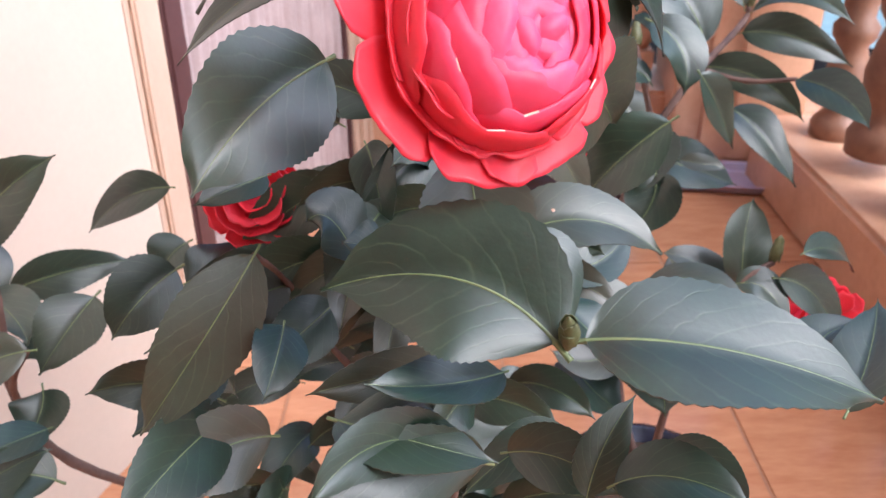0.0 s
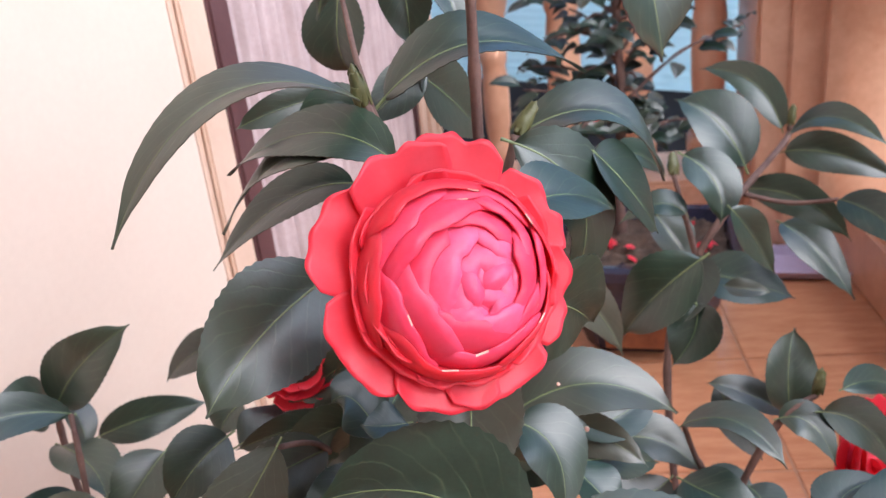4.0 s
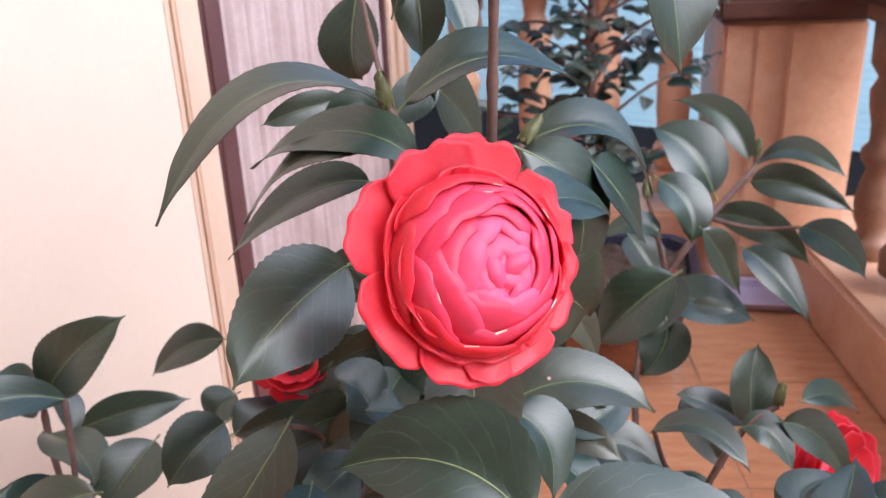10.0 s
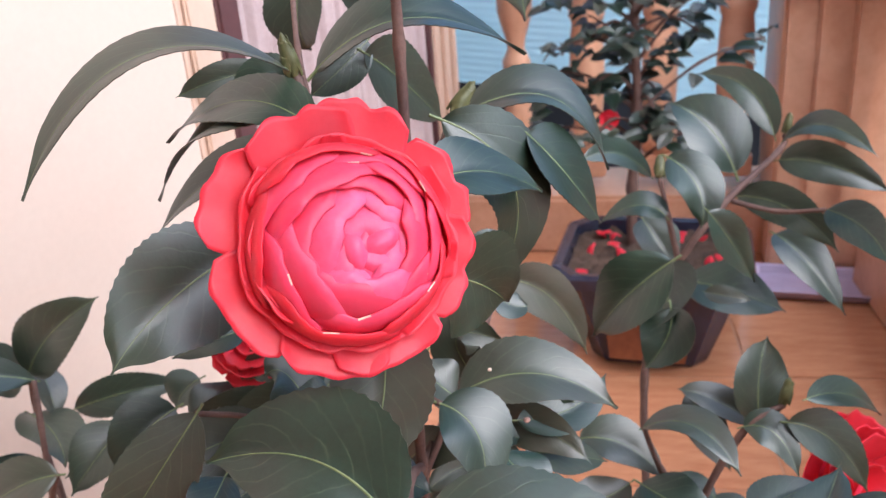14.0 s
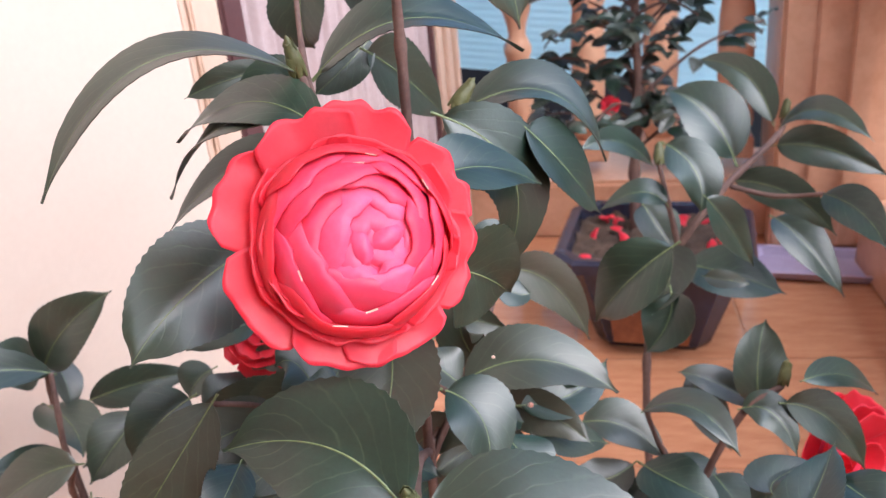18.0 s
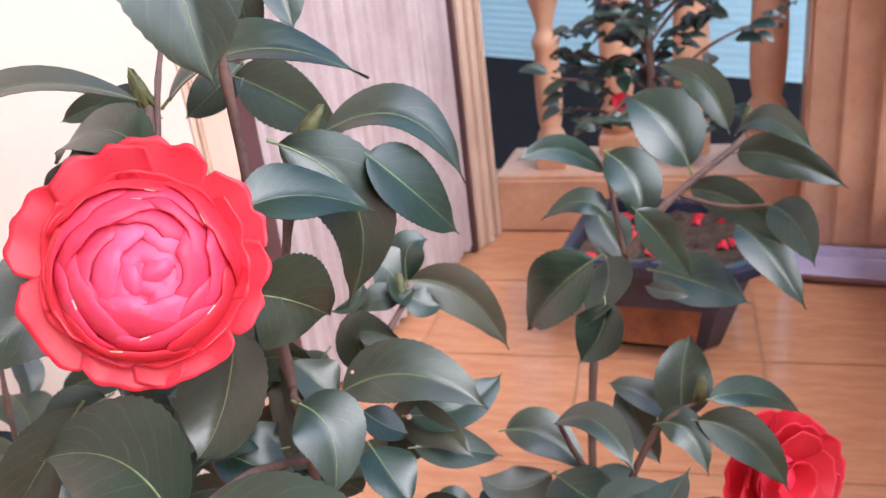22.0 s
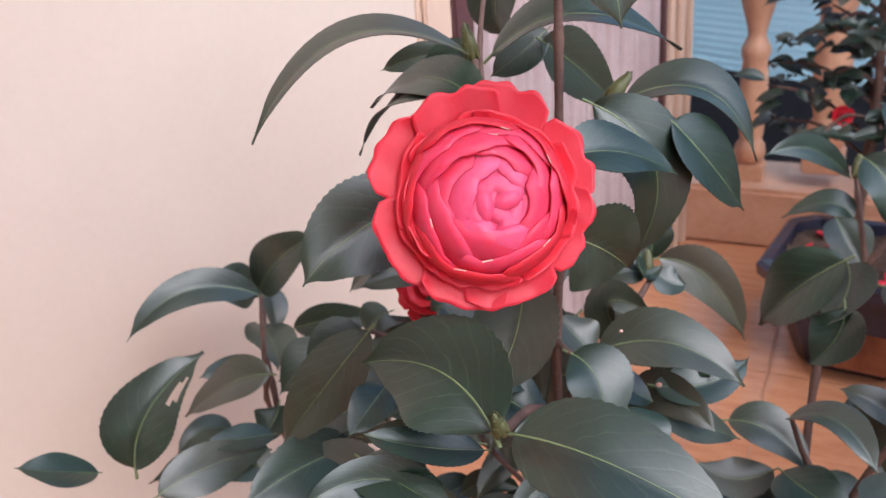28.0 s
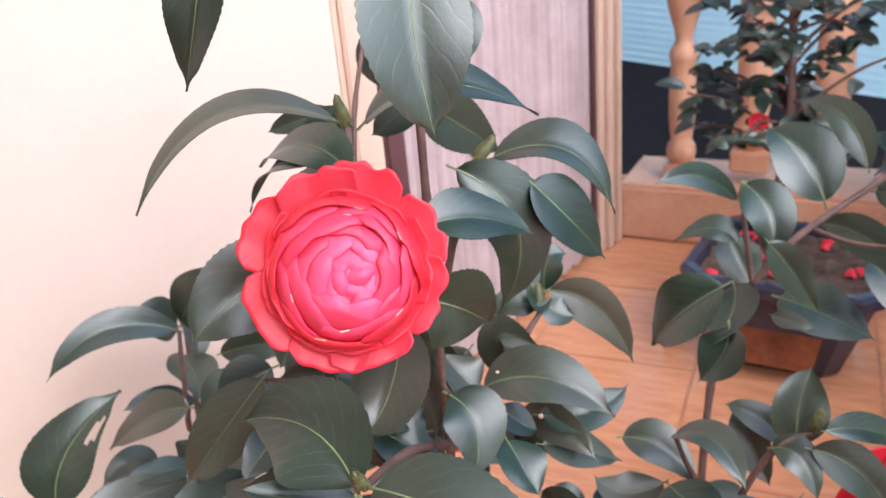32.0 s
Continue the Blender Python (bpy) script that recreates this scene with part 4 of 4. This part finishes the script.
part("twig", twig_bm([(0.003, 0.401, 0.7), (0.02, 0.35, 0.72), (0.05, 0.301, 0.668)], 0.0022, 0.0016), bark, camellia)
part("twig", twig_bm([(0.003, 0.401, 0.72), (-0.01, 0.33, 0.72), (-0.02, 0.266, 0.67)], 0.002, 0.0014), bark, camellia)
bud(camellia, (-0.058, 0.419, 0.545), (-0.061, 0.415, 0.568), 0.0045)
bud(camellia, (0.014, 0.449, 0.517), (0.026, 0.459, 0.532), 0.0045)
bud(camellia, (0.012, 0.577, 0.346), (0.008, 0.585, 0.366), 0.0045)
bud(camellia, (0.014, 0.267, 0.402), (0.012, 0.262, 0.416), 0.004)
bud(camellia, (-0.388, 0.585, 0.276), (-0.389, 0.582, 0.294), 0.004)
camellia_flower(camellia, (-0.007, 0.3125, 0.501), (0.46, -0.79, 0.4), 0.106, 20, "large double coral-red camellia bloom")
camellia_flower(camellia, (-0.152, 0.52, 0.343), (0.0, -0.8, 0.5), 0.056, 50, "smaller red bloom half hidden by leaves", OPENING, full=False)
camellia_flower(camellia, (-0.04, 0.5, 0.262), (0.2, -0.8, 0.3), 0.028, 0, "small red opening bloom", OPENING, full=False)

# the bough towards the wall
part("bough", twig_bm([(-0.03, 0.53, -0.02), (-0.16, 0.53, 0.04), (-0.33, 0.54, 0.1), (-0.385, 0.573, 0.17), (-0.412, 0.609, 0.234), (-0.388, 0.585, 0.28)], 0.0045, 0.0026), bark, camellia, "grey-brown side bough")
part("twig", twig_bm([(-0.36, 0.55, 0.13), (-0.34, 0.51, 0.2), (-0.305, 0.481, 0.25)], 0.003, 0.002), bark, camellia)
part("twig", twig_bm([(-0.34, 0.51, 0.2), (-0.335, 0.515, 0.27), (-0.338, 0.525, 0.304)], 0.0026, 0.002), bark, camellia)
# inner foliage round the stems
inner = random.Random(5)
for k in range(70):
    a = inner.uniform(-2.9, 0.5)
    z = inner.uniform(0.02, 0.3)
    b = Vector((-0.02 + inner.uniform(-0.17, 0.05), 0.47 + inner.uniform(-0.02, 0.07), z))
    ln = inner.uniform(0.05, 0.085)
    d = Vector((math.cos(a), 0.6 * math.sin(a), inner.uniform(-0.2, 0.5))).normalized()
    leaf(camellia, b, b + d * ln * 0.5 + Vector((0, 0, 0.008)), b + d * ln - Vector((0, 0, 0.006)), ln * 0.45, (inner.uniform(-0.4, 0.4), -0.85, 0.35))
for k in range(22):
    a = inner.uniform(-2.9, -1.3)
    b = Vector((inner.uniform(-0.1, -0.02), 0.475 + inner.uniform(-0.01, 0.05), inner.uniform(0.29, 0.41)))
    ln = inner.uniform(0.05, 0.085)
    d = Vector((math.cos(a), 0.35 * math.sin(a), inner.uniform(-0.6, 0.3))).normalized()
    leaf(camellia, b, b + d * ln * 0.5 + Vector((0, 0, 0.008)), b + d * ln - Vector((0, 0, 0.006)), ln * 0.48, (inner.uniform(-0.4, 0.4), -0.9, 0.2))
# twigs of the plant at the other side
part("stem", twig_bm([(0.17, 0.66, -0.04), (0.14, 0.68, 0.06), (0.137, 0.742, 0.182), (0.15, 0.765, 0.25), (0.169, 0.775, 0.29)], 0.004, 0.0034), bark, right_plant, "grey-brown stem")
part("twig", twig_bm([(0.169, 0.775, 0.29), (0.208, 0.8, 0.335), (0.276, 0.886, 0.363), (0.284, 0.896, 0.378)], 0.004, 0.0028), bark, right_plant)
part("twig", twig_bm([(0.169, 0.775, 0.29), (0.16, 0.79, 0.33), (0.153, 0.81, 0.362)], 0.0032, 0.0022), bark, right_plant)
part("twig", twig_bm([(0.22, 0.81, 0.338), (0.26, 0.8, 0.33), (0.299, 0.783, 0.337)], 0.0026, 0.002), bark, right_plant)
part("twig", twig_bm([(0.17, 0.65, -0.04), (0.17, 0.61, 0.12), (0.2, 0.597, 0.22), (0.232, 0.605, 0.243)], 0.004, 0.0024), bark, right_plant)
part("twig", twig_bm([(0.17, 0.6, 0.14), (0.14, 0.59, 0.19), (0.125, 0.58, 0.236)], 0.003, 0.002), bark, right_plant)
bud(right_plant, (0.153, 0.81, 0.362), (0.154, 0.825, 0.382), 0.006)
bud(right_plant, (0.232, 0.605, 0.243), (0.236, 0.61, 0.265), 0.005)
bud(right_plant, (0.284, 0.896, 0.378), (0.288, 0.9, 0.4), 0.005)
camellia_flower(right_plant, (0.305, 0.64, 0.145), (0.55, -0.7, 0.3), 0.105, 10, "red bloom half hidden under leaves", OPENING, full=False)

# pale dried drops on the leaves
for x, y, z, r in ((0.0285, 0.4265, 0.3765, 0.0012), (0.045, 0.465, 0.318, 0.002)):
    part("speck", lathe_bm([(0.4 * r, -0.3 * r), (r, 0), (0.7 * r, 0.35 * r), (0.1 * r, 0.5 * r)], 10, Matrix.Translation((x, y, z)) @ pose(0, 0, 0, 35, 0, 0)), petal_pale, camellia, "pale dried drop")

# ---- pots ----
def round_pot(name, label, x, y, r, h):
    ob = thing(name, label, "flower pot", (0, 0, 0))
    m = Matrix.Translation((x, y, FLOOR))
    part("body", lathe_bm([(0.7 * r, 0), (0.74 * r, 0.01), (0.95 * r, 0.85 * h), (1.06 * r, 0.86 * h), (1.08 * r, h), (0.97 * r, h), (0.93 * r, 0.86 * h), (0.02, 0.85 * h)], 28, m), pot_mat, ob)
    part("soil", lathe_bm([(0.93 * r, 0.84 * h), (0.9 * r, 0.88 * h), (0.4 * r, 0.91 * h), (0.01, 0.9 * h)], 24, m), soil_mat, ob, "dark crumbly soil")
    return ob


round_pot("flower_pot", "dark glazed flower pot under the blooming camellia", -0.02, 0.54, 0.1, 0.08)
round_pot("flower_pot", "dark flower pot under the drooping camellia", 0.17, 0.66, 0.08, 0.12)

# the square blue-glazed pot with a small tree
blue_pot = thing("square_flower_pot", "dark blue glazed tapered square pot with rust-brown panels", "flower pot", (0, 0, 0))
pc = ROOM @ Matrix.Translation((0.175, 1.15, 0)) @ pose(0, 0, 0, 0, 0, -8) @ Matrix.Diagonal((0.84, 0.9, 0.94, 1))


def ring_bm(sections, m, cut=0.28):
    """A tapered pot with cut corners: rows of (half width, half depth, height)."""
    bm = bmesh.new()
    rings = []
    for a, b, z in sections:
        c = cut * min(a, b)
        rings.append([bm.verts.new(v) for v in ((a - c, -b, z), (a, -b + c, z), (a, b - c, z), (a - c, b, z), (-a + c, b, z), (-a, b - c, z), (-a, -b + c, z), (-a + c, -b, z))])
    for p, q in zip(rings, rings[1:]):
        for k in range(8):
            bm.faces.new((p[k], p[(k + 1) % 8], q[(k + 1) % 8], q[k]))
    bm.faces.new(rings[0][::-1])
    bm.faces.new(rings[-1])
    bm.transform(m)
    return bm


part("body", ring_bm([(0.09, 0.075, 0), (0.095, 0.08, 0.008), (0.14, 0.115, 0.135), (0.14, 0.115, 0.138)], pc), pot_mat, blue_pot, smooth=False)
part("rim", ring_bm([(0.142, 0.117, 0.136), (0.158, 0.132, 0.142), (0.16, 0.134, 0.158), (0.154, 0.128, 0.164), (0.14, 0.115, 0.162), (0.136, 0.111, 0.14)], pc), pot_mat, blue_pot, "pale blue-grey worn rim", smooth=False)
part("panel", ring_bm([(0.06, 0.002, -0.045), (0.075, 0.002, 0.045)], pc @ Matrix.Translation((0, -0.1, 0.07)) @ pose(0, 0, 0, -17, 0, 0)), pot_patch, blue_pot, "rust-brown glazed panel", smooth=False)
soil = bmesh.new()
bmesh.ops.create_grid(soil, x_segments=40, y_segments=34, size=1)
for v in soil.verts:
    v.co = Vector((v.co.x * 0.136, v.co.y * 0.111, 0.146 + 0.012 * noise.noise(Vector((v.co.x * 6, v.co.y * 6, 0))) + 0.005 * noise.noise(Vector((v.co.x * 22, v.co.y * 22, 3)))))
soil.transform(pc)
part("soil", soil, soil_mat, blue_pot, "dark crumbly soil")
fallen = random.Random(3)
for k in range(16):
    bm = petal_bm(0.02, 0.02, 0.3, 0.6, 0.05, 0.03, k)
    bm.transform(pc @ Matrix.Translation((fallen.uniform(-0.11, 0.1), fallen.uniform(-0.1, 0.09), 0.158)) @ pose(0, 0, 0, fallen.uniform(-25, 25), fallen.uniform(-25, 25), fallen.uniform(0, 360)))
    ob = part("fallen_petal", bm, petal_red, None)
    tagged(ob, "wilted red petal lying on the soil", "petal", "fallen petals on the soil")

# the small tree in the blue pot
tree = thing("small_tree", "small camellia tree with thin trunk and little dark leaves", "tree", (0, 0, 0))
part("trunk", twig_bm([(0.11, 1.2, 0.13), (0.108, 1.21, 0.22), (0.115, 1.22, 0.33), (0.11, 1.23, 0.47), (0.12, 1.24, 0.62), (0.115, 1.25, 0.8)], 0.0085, 0.004), bark, tree, "thin grey-brown trunk")
tr = random.Random(11)
ends = []
for k in range(54):
    z = 0.25 + 0.5 * k / 54
    a = 2.4 * k
    start = Vector((0.112, 1.225, z))
    ln = tr.uniform(0.05, 0.19)
    end = start + Vector((math.cos(a) * ln, math.sin(a) * ln * 0.5, tr.uniform(-0.02, 0.1)))
    part("branch", twig_bm([start, (start + end) / 2 + Vector((0, 0, 0.02)), end], 0.003, 0.0015, 6), bark, tree)
    ends += [(start + (end - start) * u) for u in (0.45, 0.65, 0.8, 0.92, 1.0)]
for e in ends:
    for k in range(tr.choice((1, 2, 3, 3))):
        a = tr.uniform(0, 6.28)
        ln = tr.uniform(0.022, 0.045)
        d = Vector((math.cos(a), math.sin(a), tr.uniform(-0.7, 0.3))).normalized()
        b = e + Vector((tr.uniform(-0.01, 0.01), tr.uniform(-0.01, 0.01), tr.uniform(-0.01, 0.01)))
        leaf(tree, b, b + d * ln * 0.5 + Vector((0, 0, 0.004)), b + d * ln, ln * 0.5, (tr.uniform(-0.3, 0.3), -0.5, 0.8), rib=False)
camellia_flower(tree, (0.075, 1.2, 0.325), (0.1, -0.9, 0.4), 0.03, 0, "small red bloom among the leaves", [(6, 0.3, -0.3, 0.8, 0.8, 60, 0.15, 0.2, 0), (6, 0.3, -0.25, 0.6, 0.6, 20, 0.3, 0.8, 0)], full=False)

tree.matrix_world = ROOM @ Matrix.Translation((0.04, 0, 0))

# lavender tray on the floor
tray = thing("plant_tray", "lavender plastic plant tray lying on the floor tiles", "tray", (0, 0, 0))
tm = ROOM @ Matrix.Translation((0.44, 1.33, 0)) @ pose(0, 0, 0, 0, 0, -10)
part("base", ring_bm([(0.095, 0.04, 0.0), (0.1, 0.045, 0.003)], tm, 0.5), lavender, tray, smooth=False)
part("rim", ring_bm([(0.1, 0.045, 0.003), (0.112, 0.055, 0.016), (0.114, 0.057, 0.018), (0.104, 0.049, 0.017), (0.098, 0.043, 0.005)], tm, 0.5), lavender, tray, smooth=False)


# ---- floor tiles, last ----
floor = bpy.data.objects["floor"]
size, gap = 0.3, 0.003
tb = box_bm((-size / 2 + gap / 2, -size / 2 + gap / 2, -0.006), (size / 2 - gap / 2, size / 2 - gap / 2, 0.0), 0.0015)
tile_mesh = bpy.data.meshes.new("tile")
tb.to_mesh(tile_mesh)
tb.free()
tile_mesh.materials.append(tile_mat)
for i in range(-6, 8):
    for j in range(-3, 7):
        ob = new("tile", tile_mesh)
        ob.parent = floor
        ob.location = (0.055 + (i + 0.5) * size, 0.115 + (j + 0.5) * size, FLOOR)
